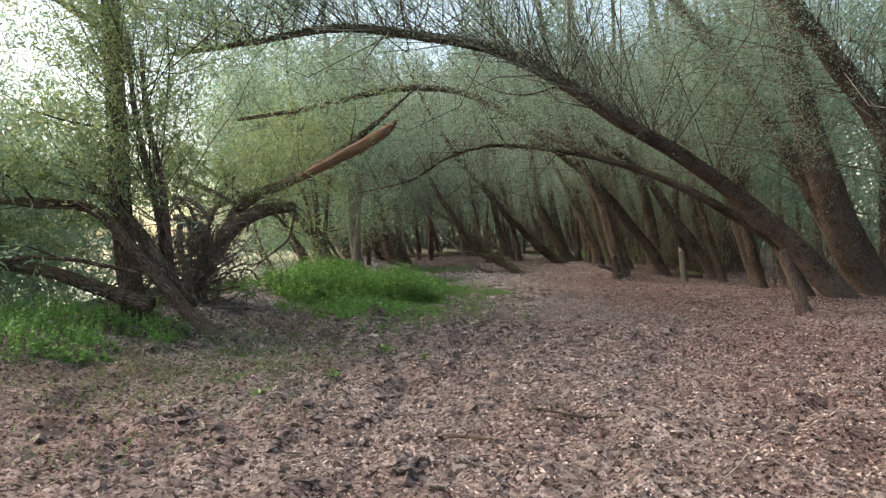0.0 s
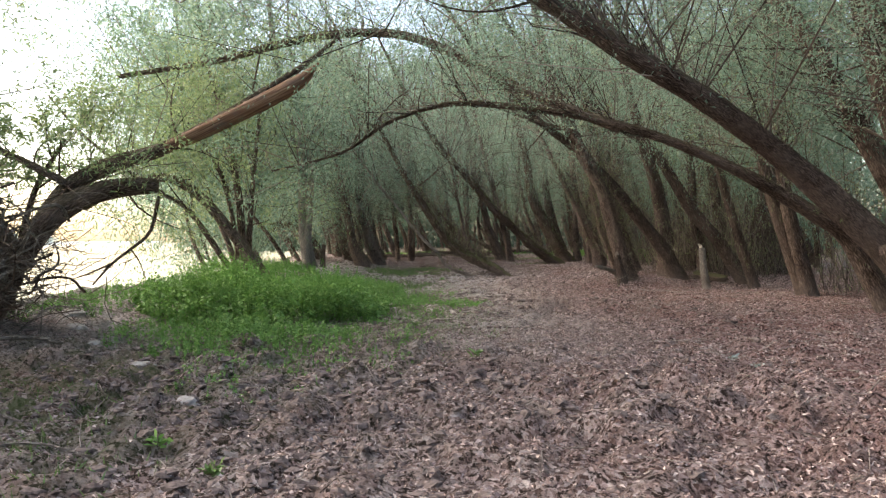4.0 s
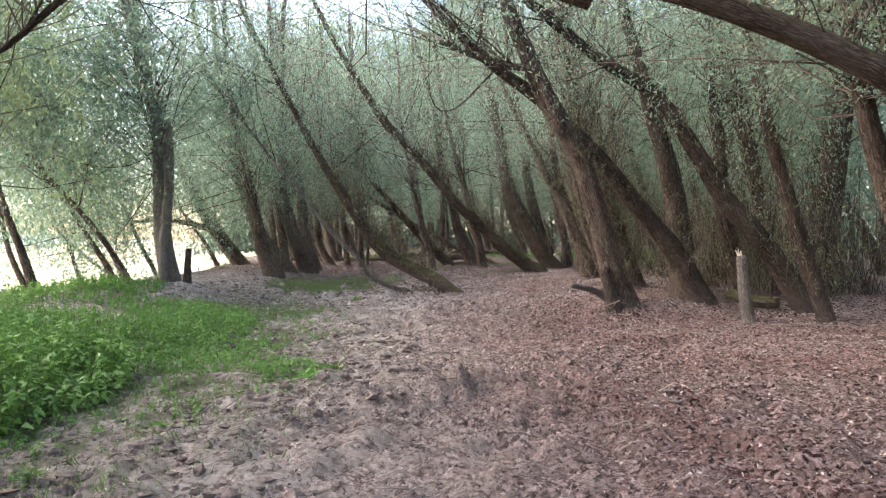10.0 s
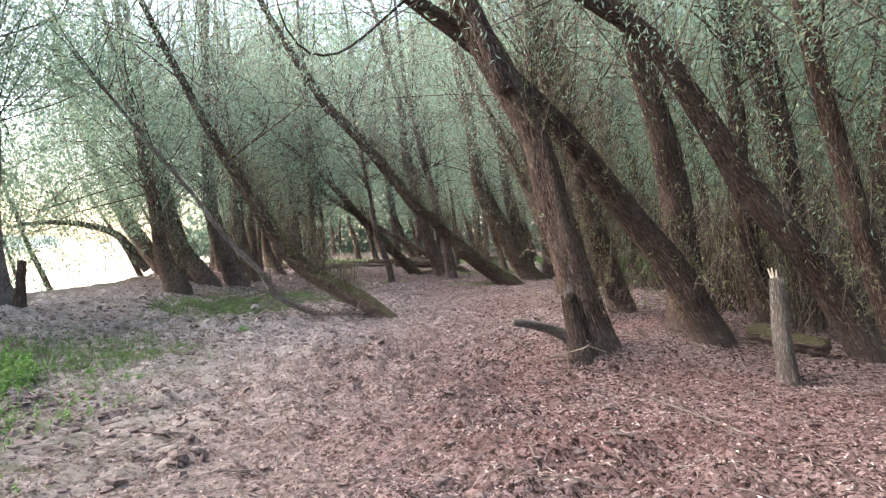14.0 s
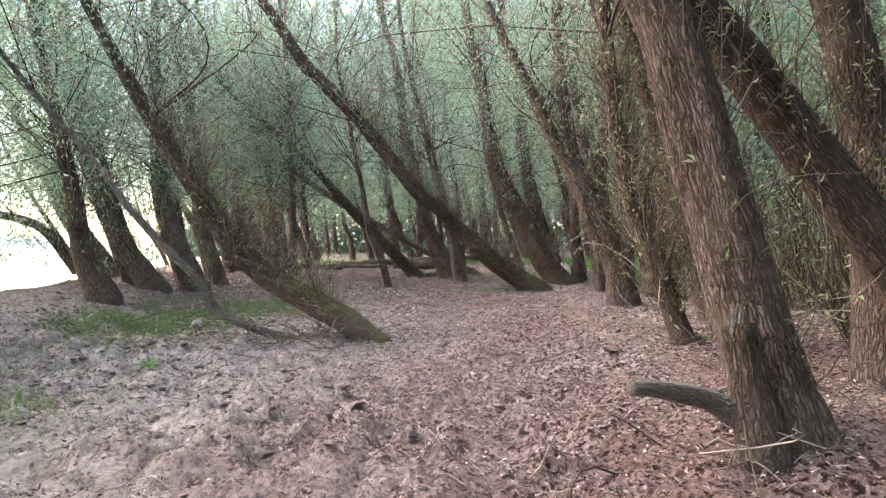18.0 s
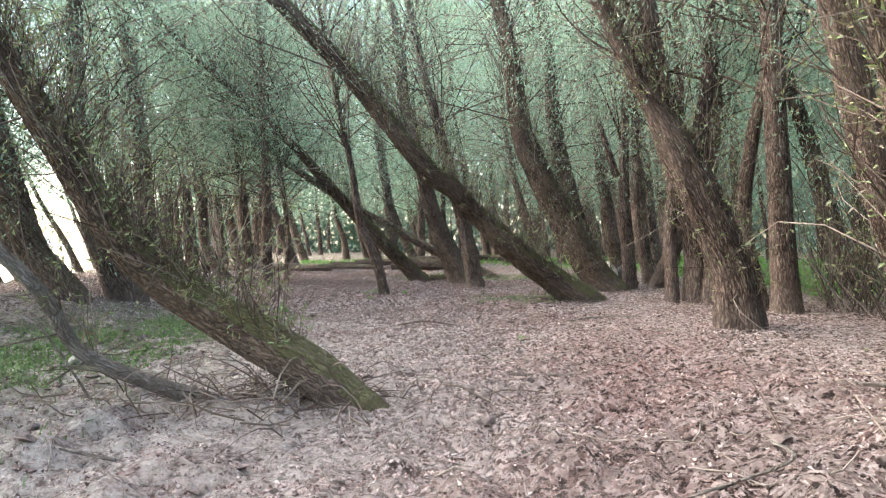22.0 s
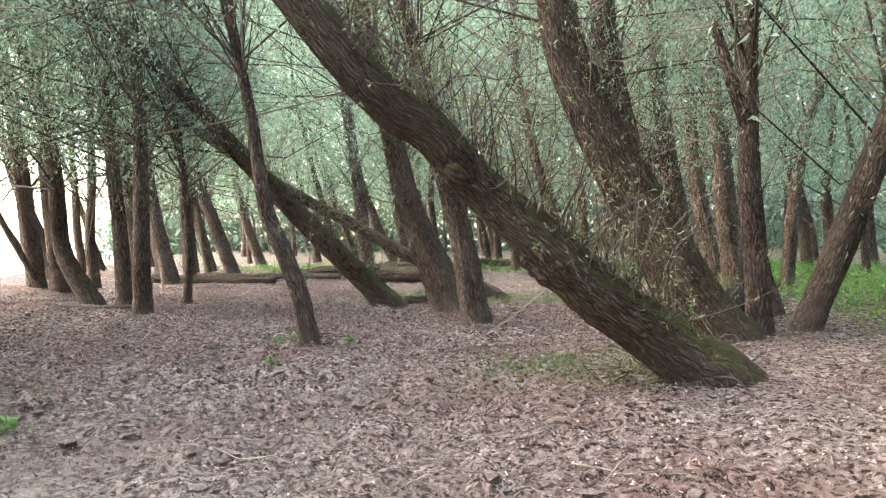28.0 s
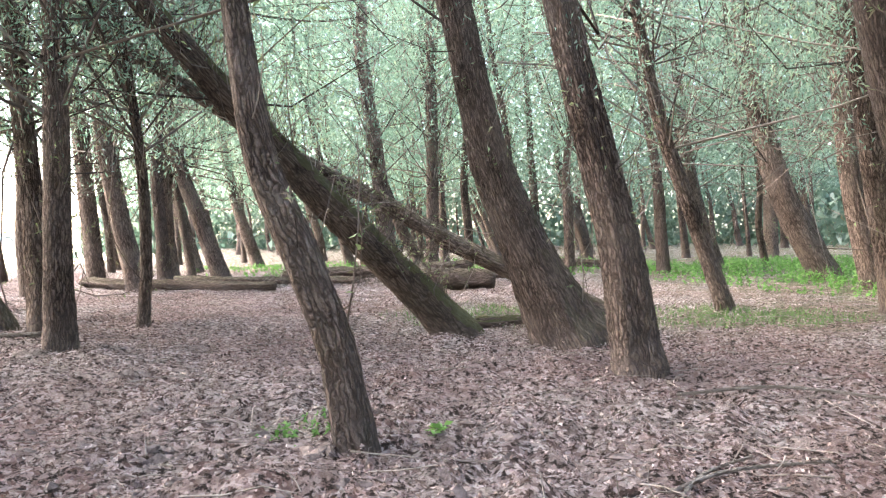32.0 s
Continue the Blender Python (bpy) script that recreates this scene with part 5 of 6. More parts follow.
# ---- the rest of the wood ----


def wood_tree(x, y, r, h, leaves, leaf_len, rng, lean, shoots=14):
    a = rng.uniform(0, 6.3)
    dx, dy = math.cos(a) * lean * 0.5 - lean * 0.6, math.sin(a) * lean * 0.4
    g = float(level(x, y))
    pts = [(x, y, g, r)]
    for k in range(1, 4):
        pts.append((x + dx * k * 0.8 + rng.normal() * 0.06, y + dy * k * 0.8, g + 1.3 * k, r * (1 - 0.13 * k)))
    # beyond y 77 the leaves take the shade-darkened colour
    willow("dark filler willow added round the clearing and wood", pts, height=h, leaves=leaves, low=2.0, leaf_len=leaf_len, bark=BARK_DARK, leaf=LEAF_FAR if y > 77 else LEAF, sides=8, step=0.5, twigs=False, reach=1.8, up=0.55, droop=0.25, shoots=shoots, shoot_top=4.0)


def fill_wood():
    rng = np.random.default_rng(5)
    placed = [(o.location.x, o.location.y) for o in bpy.data.objects if o.name.startswith("willow_tree")]

    def scatter(count, xr, yr, gap, leaves, leaf_len, h, shoots=14):
        made = 0
        for _ in range(count * 30):
            x, y = rng.uniform(*xr), rng.uniform(*yr)
            if x < bank_line(y) + 1.5 or any((x - a) ** 2 + (y - b) ** 2 < gap**2 for a, b in placed):
                continue
            placed.append((x, y))
            wood_tree(x, y, rng.uniform(0.1, 0.24), rng.uniform(*h), leaves, leaf_len, rng, rng.uniform(0.1, 0.75), shoots)
            made += 1
            if made == count:
                break

    scatter(30, (-14, 20), (61, 77), 1.8, 7500, 0.15, (14, 18))
    scatter(40, (-16, 26), (78, 102), 1.8, 2800, 0.3, (18, 25))
    scatter(12, (11, 15.5), (31, 46), 1.5, 4500, 0.15, (11, 14), 110)
    scatter(30, (12, 26), (14, 62), 2.1, 5500, 0.19, (11, 14))
    # unseen trees behind the start, added to shade the clearing
    scatter(14, (-8, 13), (-15, -3.5), 2.4, 2200, 0.45, (10, 13))
    scatter(9, (-9, -3.2), (47, 66), 1.3, 4500, 0.13, (11, 14))


fill_wood()


def bank_willow(x, y, h, leaves, low, lean, leaf):
    g = float(level(x, y))
    willow("bushy willow drooping over the river's edge", [(x, y, g, 0.11), (x - lean * 0.4, y, g + 1.0, 0.09), (x - lean, y + 0.2, g + 2.0, 0.07)], height=h, leaves=leaves, low=low, leaf_len=0.15, leaf=leaf, sides=8, step=0.4, reach=1.6, droop=0.6, up=0.5, twigs=False)


for spot in ((-9.4, 17.6, 2.8, 8000, -0.4, 0.3, LEAF), (-11.0, 20.5, 4.5, 8000, 0.0, 0.3, LEAF), (-8.6, 14.2, 2.6, 9000, -0.4, 0.4, LEAF), (-8.2, 11.6, 2.4, 7000, -0.4, 0.4, LEAF), (-9.2, 16.2, 3.0, 8000, -0.4, 0.4, LEAF), (-8.6, 40.0, 5.0, 15000, 0.3, 0.9, LEAF), (-7.2, 33.6, 9.5, 9000, 2.4, 0.9, LEAF), (-9.6, 45.5, 10, 9000, 1.8, 0.9, LEAF), (-6.6, 37.0, 9.0, 13000, 1.3, 1.2, LEAF), (-7.4, 42.5, 10, 10000, 1.6, 1.0, LEAF),
             (-6.9, 47.5, 10.5, 9500, 1.2, 1.3, LEAF), (-7.4, 52.5, 11, 9000, 1.3, 1.2, LEAF), (-9.0, 57.0, 11, 9000, 1.4, 0.9, LEAF), (-10.6, 64.0, 12, 12000, 2.0, 1.2, LEAF), (-5.6, 30.5, 10, 9000, 3.4, 0.8, LEAF), (-8.8, 45.2, 4.6, 8000, -0.6, 2.6, LEAF)):
    bank_willow(*spot)


def thicket():
    """A tall screen of leaves behind the wood and inland, sized to hide the sky."""
    rng = np.random.default_rng(14)
    n = 85000
    x, y = rng.uniform(-26, 56, n), 112 + rng.normal(0, 6, n)
    z = 38.0 * rng.beta(0.9, 1.3, n) * (0.66 + 0.45 * value_noise(x, y * 0, 6.0)) * smooth(-28, -16, x)
    m = 26000
    x, y = np.append(x, 33 + rng.normal(0, 3, m)), np.append(y, rng.uniform(-20, 108, m))
    z = np.append(z, 14.0 * rng.beta(1.0, 1.6, m) * (0.4 + 0.9 * value_noise(x[n:], y[n:], 5.0)))
    lv, lf = leaf_slivers(np.stack([x, y, z], 1), rng.standard_normal((n + m, 3)) + np.array([0, 0, -0.7]), 0.8, 0.3, rng)
    tagged(new("thicket", mesh_of("thicket", lv, lf, LEAF_FAR, smooth=False)), "tall leaf screen behind the trunks, darkened for shade", "trees", kind="stuff")


thicket()


def dry_shoots(label, area, count, height, seed):
    """Close upright brown shoots with withered leaves between the trunks, over an ellipse cx, cy, rx, ry."""
    rng = np.random.default_rng(seed)
    cx, cy, rx, ry = area
    a, q = rng.uniform(0, 6.283, count), np.sqrt(rng.uniform(0, 1, count))
    x, y = cx + rx * q * np.cos(a), cy + ry * q * np.sin(a)
    keep = value_noise(x + 3, y + 9, 1.1) > 0.35
    x, y = x[keep], y[keep]
    n = len(x)
    h = height * rng.uniform(0.35, 1.2, n)
    tp = bent_paths(np.stack([x, y, ground_z(x, y) - 0.03], 1), unit(np.array([-0.12, 0, 1.0]) + rng.standard_normal((n, 3)) * 0.2), h, 4, 0.06, 0.2, rng)
    v, f = many_tubes(tp, (0.003 + 0.0035 * h)[:, None] * np.linspace(1, 0.4, 4)[None], 3)
    tagged(new("dry_shoots", mesh_of("dry_shoots", v, f, TWIG)), label, "shoots", kind="stuff")
    m = n * 14
    p, d = along_paths(tp, rng.integers(0, n, m), rng.uniform(0.15, 1.0, m))
    lv, lf = leaf_slivers(p + rng.standard_normal((m, 3)) * 0.06, rng.standard_normal((m, 3)) + np.array([0, 0, -0.8]), 0.085, 0.02, rng)
    tagged(new("withered_leaves", mesh_of("withered_leaves", lv, lf, LEAF_DRY, smooth=False)), "brown withered leaves hanging on " + label, "leaves", kind="stuff")


dry_shoots("dry brown shoots between the dark trunks", (11.5, 32.5, 2.2, 2.6), 900, 2.9, 131)
dry_shoots("dry brown shoots at the wood's edge", (11.8, 39.5, 1.8, 3.6), 700, 2.6, 132)
dry_shoots("dry brown shoots behind the clearing", (13.0, 24.5, 2.2, 3.0), 320, 2.6, 133)


def far_woods():
    """The tree line of the opposite shore."""
    rng = np.random.default_rng(8)
    n = 9000
    y = rng.uniform(-100, 800, n)
    top = 5 + 5 * value_noise(y, y * 0, 16.0) + 3 * value_noise(y + 50, y * 0, 6.0)
    z = 0.3 + top * rng.beta(1.6, 1.3, n)
    x = -415 + rng.normal(0, 6, n) - 0.3 * z
    lv, lf = leaf_quads(np.stack([x, y, z], 1), rng.standard_normal((n, 3)), 3.4, 2.2, rng)
    tagged(new("far_woods", mesh_of("far_woods", lv, lf, HAZE, smooth=False)), "line of trees on the far shore, paled to paint haze", "trees", kind="stuff")


far_woods()

# ---- undergrowth ----


def nettles(label, area, count, height, seed, leaf_len=0.075, inside=None, material=NETTLE):
    """Upright leafy stems over an elliptic area cx, cy, rx, ry."""
    rng = np.random.default_rng(seed)
    cx, cy, rx, ry = area
    a, q = rng.uniform(0, 6.283, count), np.sqrt(rng.uniform(0, 1, count))
    x, y = cx + rx * q * np.cos(a), cy + ry * q * np.sin(a)
    keep = value_noise(x + 11, y + 4, 0.8) * 0.8 + 0.35 * (1 - q) > 0.34
    x, y, q = x[keep], y[keep], q[keep]
    n = len(x)
    h = height * (0.35 + 0.65 * np.sqrt(np.maximum(1 - q**2, 0))) * rng.uniform(0.6, 1.15, n) * (0.5 + 0.95 * value_noise(x, y, 1.1))
    start = np.stack([x, y, ground_z(x, y) - 0.02], 1)
    way = unit(np.array([0, 0, 1.0]) + rng.standard_normal((n, 3)) * 0.22)
    tp = bent_paths(start, way, h, 3, 0.08, 0.08, rng)
    sv, sf = many_tubes(tp, np.tile(np.linspace(0.004, 0.002, 3), (n, 1)), 3)
    sf = np.vstack([sf[:, [0, 1, 2]], sf[:, [0, 2, 3]]])
    m = n * 8
    k, u = rng.integers(0, n, m), rng.uniform(0.2, 1.0, m)
    p, _ = along_paths(tp, k, u)
    w = rng.standard_normal((m, 3))
    w[:, 2] = rng.uniform(-0.5, 0.25, m)
    along = unit(w)
    side = unit(np.cross(along, np.array([0, 0, 1.0]) + rng.standard_normal((m, 3)) * 0.25))
    l = leaf_len * rng.uniform(0.6, 1.3, (m, 1)) * (1.15 - 0.4 * u[:, None])
    lv = np.stack([p - side * l * 0.3, p + side * l * 0.3, p + along * l + np.array([0, 0, -0.25]) * l], 1).reshape(-1, 3)
    lf = np.arange(3 * m).reshape(-1, 3)
    tagged(new("nettles", mesh_of("nettles", np.vstack([lv, sv]), np.vstack([lf, sf + len(lv)]), material, smooth=False)), label, "undergrowth", kind="stuff")


nettles("dense bright green nettles on the river bank", (-2.5, 21.6, 2.5, 3.5), 4000, 1.0, 21, 0.1)
nettles("knee-high green nettles in front of the bank", (-2.0, 17.5, 1.9, 2.6), 1200, 0.34, 40, 0.065)
nettles("green weeds on the crest of the bank", (-5.2, 20.4, 0.9, 3.6), 650, 0.4, 41, 0.07)
nettles("green nettles along the foot of the bank", (-1.8, 26.3, 1.9, 3.9), 2800, 0.5, 39, 0.065)
nettles("low green nettles thinning out over the litter", (-0.6, 16.6, 1.7, 4.0), 1200, 0.2, 22, 0.045)
nettles("soft clump of low nettles in front of the bank", (0.1, 24.6, 1.1, 1.3), 900, 0.24, 46, 0.05)
nettles("small clump of low nettles on the silt", (1.5, 23.3, 0.5, 0.6), 260, 0.2, 47, 0.045)
nettles("low green plants among the litter", (-0.2, 24.5, 2.4, 5.0), 1300, 0.18, 23, 0.045)
nettles("bright green grass on the bank below the sprawling willow", (-5.6, 11.0, 1.6, 3.2), 2600, 0.42, 24, 0.055)
nettles("small green plants on the bank", (-0.6, 37.6, 1.7, 2.6), 1500, 0.2, 25, 0.05, material=GRASS)
nettles("scattered small green plants", (-0.6, 30.6, 1.6, 2.0), 700, 0.2, 26, 0.05, material=GRASS)
nettles("bright green undergrowth in the open wood", (14.0, 61.0, 6.0, 9.0), 4200, 0.38, 27, 0.085)
nettles("patchy green undergrowth deep in the wood", (4.0, 67.0, 10.0, 5.0), 2400, 0.3, 42, 0.09)
nettles("bright green undergrowth beyond the path", (13.4, 47.5, 3.2, 6.5), 1900, 0.35, 28, 0.07)
nettles("low soft green plants beside the path", (0.5, 40.4, 1.4, 1.7), 1100, 0.13, 37, 0.04, material=GRASS)
nettles("tuft of green plants at the slender willow's foot", (2.5, 46.5, 0.45, 0.3), 70, 0.12, 38, 0.04)
nettles("bank grass above the river", (-4.3, 29.5, 1.3, 4.0), 1500, 0.4, 32, 0.07)


def grass(label, area, count, height, seed, material=GRASS):
    """Short thin blades over an elliptic area cx, cy, rx, ry, thinning out to its rim."""
    rng = np.random.default_rng(seed)
    cx, cy, rx, ry = area
    a, q = rng.uniform(0, 6.283, count), np.sqrt(rng.uniform(0, 1, count))
    x, y = cx + rx * q * np.cos(a), cy + ry * q * np.sin(a)
    keep = rng.uniform(0, 1, count) < (1.15 - q) * (0.3 + 1.4 * np.maximum(value_noise(x + 31, y, 0.5) - 0.25, 0))
    x, y = x[keep], y[keep]
    n = len(x)
    p = np.stack([x, y, ground_z(x, y) - 0.005], 1)
    way = unit(np.array([0, 0, 1.0]) + rng.standard_normal((n, 3)) * 0.5)
    side = unit(np.cross(way, rng.standard_normal((n, 3)))) * rng.uniform(0.004, 0.009, (n, 1))
    v = np.stack([p - side, p + side, p + way * height * rng.uniform(0.4, 1.3, (n, 1))], 1)
    tagged(new("grass", mesh_of("grass", v.reshape(-1, 3), np.arange(3 * n).reshape(-1, 3), material, smooth=False)), label, "grass", kind="stuff")


grass("thin grass round the foot of the leaning willow", (5.8, 44.1, 1.3, 1.1), 5000, 0.08, 29)
grass("thin grass between the trunks", (6.9, 51.9, 2.0, 1.2), 6000, 0.1, 30)
grass("thin grass beside the half-fallen willow", (4.2, 52.4, 1.9, 1.3), 6000, 0.1, 31)
grass("thin grass spreading from the nettles", (0.2, 20.5, 2.2, 6.5), 16000, 0.09, 33)
grass("sparse grass on the trodden bank", (-0.6, 33.0, 2.6, 6.0), 14000, 0.08, 34)
grass("sparse grass by the river bank", (-0.4, 40.5, 2.2, 4.0), 9000, 0.09, 35)
grass("sparse grass below the sprawling willow", (-3.0, 9.5, 2.4, 4.5), 12000, 0.09, 36)


def litter():
    """Fallen leaves lying on the ground, curled and tilted."""
    rng = np.random.default_rng(41)
    n = 500000
    x, y = rng.triangular(-5.0, 3.0, 12.0, n), rng.uniform(1.0, 58, n)
    keep = rng.uniform(0, 1, n) < np.clip(-0.06 + 1.0 * value_noise(x + 2, y, 0.8) + 0.9 * value_noise(x, y + 5, 0.25) - 0.4 * green_share(x, y) - 0.38 * pale_share(x, y), 0.03, 1)
    x, y = x[keep], y[keep]
    n = len(x)
    a = rng.uniform(0, 6.283, n)
    along = np.stack([np.cos(a), np.sin(a), rng.normal(0, 0.3, n)], 1)
    side = unit(np.cross(along, np.stack([rng.normal(0, 0.6, n), rng.normal(0, 0.6, n), np.ones(n)], 1)))
    p = np.stack([x, y, ground_z(x, y) + rng.uniform(0.006, 0.035, n)], 1)
    small = np.interp(y, [8, 18, 28, 36], [1.0, 0.86, 0.84, 0.64])[:, None]
    l, w = rng.uniform(0.02, 0.062, (n, 1)) * small, rng.uniform(0.005, 0.014, (n, 1)) * small
    lift = np.stack([np.zeros(n), np.zeros(n), rng.uniform(-0.02, 0.02, n)], 1)
    v = np.stack([p - along * l * 0.5, p + side * w + lift, p + along * l * 0.5], 1)
    tagged(new("leaf_litter", mesh_of("leaf_litter", v.reshape(-1, 3), np.arange(3 * n).reshape(-1, 3), LITTER, smooth=False)), "dry pinkish-brown willow leaves strewn over the ground", "fallen leaves", kind="stuff")


litter()

# ---- stumps, snags and fallen wood ----


def wood_piece(kind, label, pts, material, category, sides=14, lump=0.12, seed=1, step=0.1, sink=False):
    top = new(kind)
    x, y = pts[0][:2]
    top.location = (x, y, float(level(x, y)))
    tagged(top, label, category)
    q = curve_through(rooted(pts, 0.2) if sink else pts, step)
    part_at("shaft", limb_mesh("shaft", q, material, sides, lump, seed), top)
    return top


def splinters(top, at, r, count, seed, material=PALE_FRESH):
    """Jagged points of torn wood on a broken end."""
    rng = np.random.default_rng(seed)
    for k in range(count):
        a = rng.uniform(0, 6.3)
        s = np.array(at) + np.array([math.cos(a), math.sin(a), 0]) * r * rng.uniform(0.2, 0.8)
        e = s + np.array([rng.normal(0, 0.02), rng.normal(0, 0.02), rng.uniform(0.05, 0.14)])
        under("splinter", limb_mesh("splinter", curve_through([(*(s - (0, 0, 0.05)), r * 0.3), (*e, 0.006)], 0.05), material, 6, 0.2, seed + k), top.children[0])


post = wood_piece("tree_stump", "pale broken willow post standing in the litter", [(9.05, 28.2, -0.38, 0.109), (8.96, 28.2, 0.24, 0.109), (8.9, 28.2, 0.89, 0.0899)], BARK_PALE, "tree stump", sides=20, seed=61, sink=True)
splinters(post, (8.9, 28.2, 0.89), 0.08, 4, 301)
wood_piece("tree_stump", "leaning grey stump at the clearing's edge", [(7.18, 15.02, -0.07, 0.132), (6.95, 15.02, 0.64, 0.116), (6.74, 15.02, 1.15, 0.0924)], BARK, "tree stump", seed=62, sink=True)
wood_piece("tree_stump", "short dark stump on the river bank", [(-3.29, 33.4, 0.12, 0.102), (-3.27, 33.4, 0.67, 0.0907), (-3.23, 33.4, 1.1, 0.0798)], BARK_DARK, "tree stump", seed=63, sink=True)
snag = wood_piece("dead_snag", "bare pale dead trunk at the water's edge", [(-3.86, 33.3, 0.21, 0.147), (-3.81, 33.3, 1.35, 0.135), (-3.67, 33.3, 2.82, 0.113), (-3.65, 33.3, 4.36, 0.0899)], BARK_PALE, "dead tree", sides=20, seed=64, sink=True)
splinters(snag, (-3.65, 33.3, 4.36), 0.08, 4, 311)
stub = wood_piece("tree_stump", "dark broken stub at the foot of the leaning willow", [(6.64, 28.8, -0.05, 0.13), (6.56, 28.8, 0.36, 0.11), (6.5, 28.8, 0.68, 0.095)], BARK_DARK, "tree stump", sides=16, seed=65, sink=True)
splinters(stub, (6.5, 28.8, 0.68), 0.08, 5, 321, BARK_PALE)
wood_piece("fallen_log", "grey broken log jutting from the willow's foot", [(6.64, 28.9, 0.05, 0.1), (6.31, 28.8, 0.23, 0.068), (6, 28.6, 0.33, 0.056), (5.78, 28.5, 0.37, 0.048)], BARK_PALE, "log", sides=20, seed=66)
wood_piece("tree_stump", "torn stump of pale fresh wood among the willows", [(8.05, 47.2, -0.1, 0.16), (8.1, 47.2, 0.25, 0.15), (8.0, 47.25, 0.5, 0.06)], PALE_FRESH, "tree stump", seed=67, sink=True)
wood_piece("root_stump", "black rotten stump beside the path", [(8.5, 47.3, -0.1, 0.24), (8.45, 47.3, 0.2, 0.25), (8.55, 47.3, 0.42, 0.12)], BLACK_BIN, "tree stump", seed=68, sink=True)


def log(label, a, b, r, material, seed, bow=0.08):
    """A fallen trunk that lies from a to b, given as x, y and the height of its underside."""
    rng = np.random.default_rng(seed)
    (x0, y0, h0), (x1, y1, h1) = a, b
    pts = []
    for k in range(5):
        u = k / 4
        x, y = x0 + (x1 - x0) * u, y0 + (y1 - y0) * u
        pts.append((x + rng.normal(0, bow), y + rng.normal(0, bow), float(level(x, y)) + h0 + (h1 - h0) * u + r * 0.8, r * (1 - 0.3 * u)))
    wood_piece("fallen_log", label, pts, material, "log", sides=18, lump=0.42, seed=seed, step=0.12)


log("long fallen trunk lying on the litter", (-5.0, 58.9, 0), (-0.3, 57.7, 0.0), 0.115, BARK_DARK, 71)
log("fallen grey trunk lying beside another", (-3.3, 60.3, 0), (1.2, 59.0, 0.02), 0.10, BARK, 72)
log("dark fallen trunk propped on other logs", (0.3, 60.4, 0.05), (3.9, 59.6, 0.28), 0.15, BARK_DARK, 73)
log("thin fallen trunk in the heap of logs", (-1.0, 61.4, 0), (2.4, 60.7, 0.1), 0.11, BARK, 74)
log("short fallen trunk at the end of the heap", (1.9, 59.0, 0), (4.4, 58.9, 0.1), 0.11, BARK_DARK, 75)
log("short mossy log on the ground", (3.6, 51.2, 0), (4.5, 51.5, 0), 0.07, BARK_MOSSY, 77, 0.02)
log("mossy log behind the pale post", (9.3, 30.0, 0), (9.95, 29.2, 0), 0.13, BARK_MOSSY, 78, 0.02)
log("thick dark splintered butt of a fallen trunk", (2.6, 57.3, 0), (4.2, 57.0, 0.03), 0.23, BARK_DARK, 81, 0.04)
log("rotten log among the far trunks", (4.6, 66.0, 0.2), (8.0, 65.0, 0.0), 0.14, BARK, 80)


def stick(label, pts, r, material=BARK_PALE, seed=1):
    """A fallen stick: its points are x, y and height over the ground."""
    rows = [(x, y, float(ground_z(x, y)) + h + r * 0.7, r * (1 - 0.35 * k / len(pts))) for k, (x, y, h) in enumerate(pts)]
    me = limb_mesh("fallen_stick", curve_through(rows, 0.08), material, 8, 0.15, seed)
    tagged(new("fallen_stick", me), label, "stick", "sticks on the forest floor")


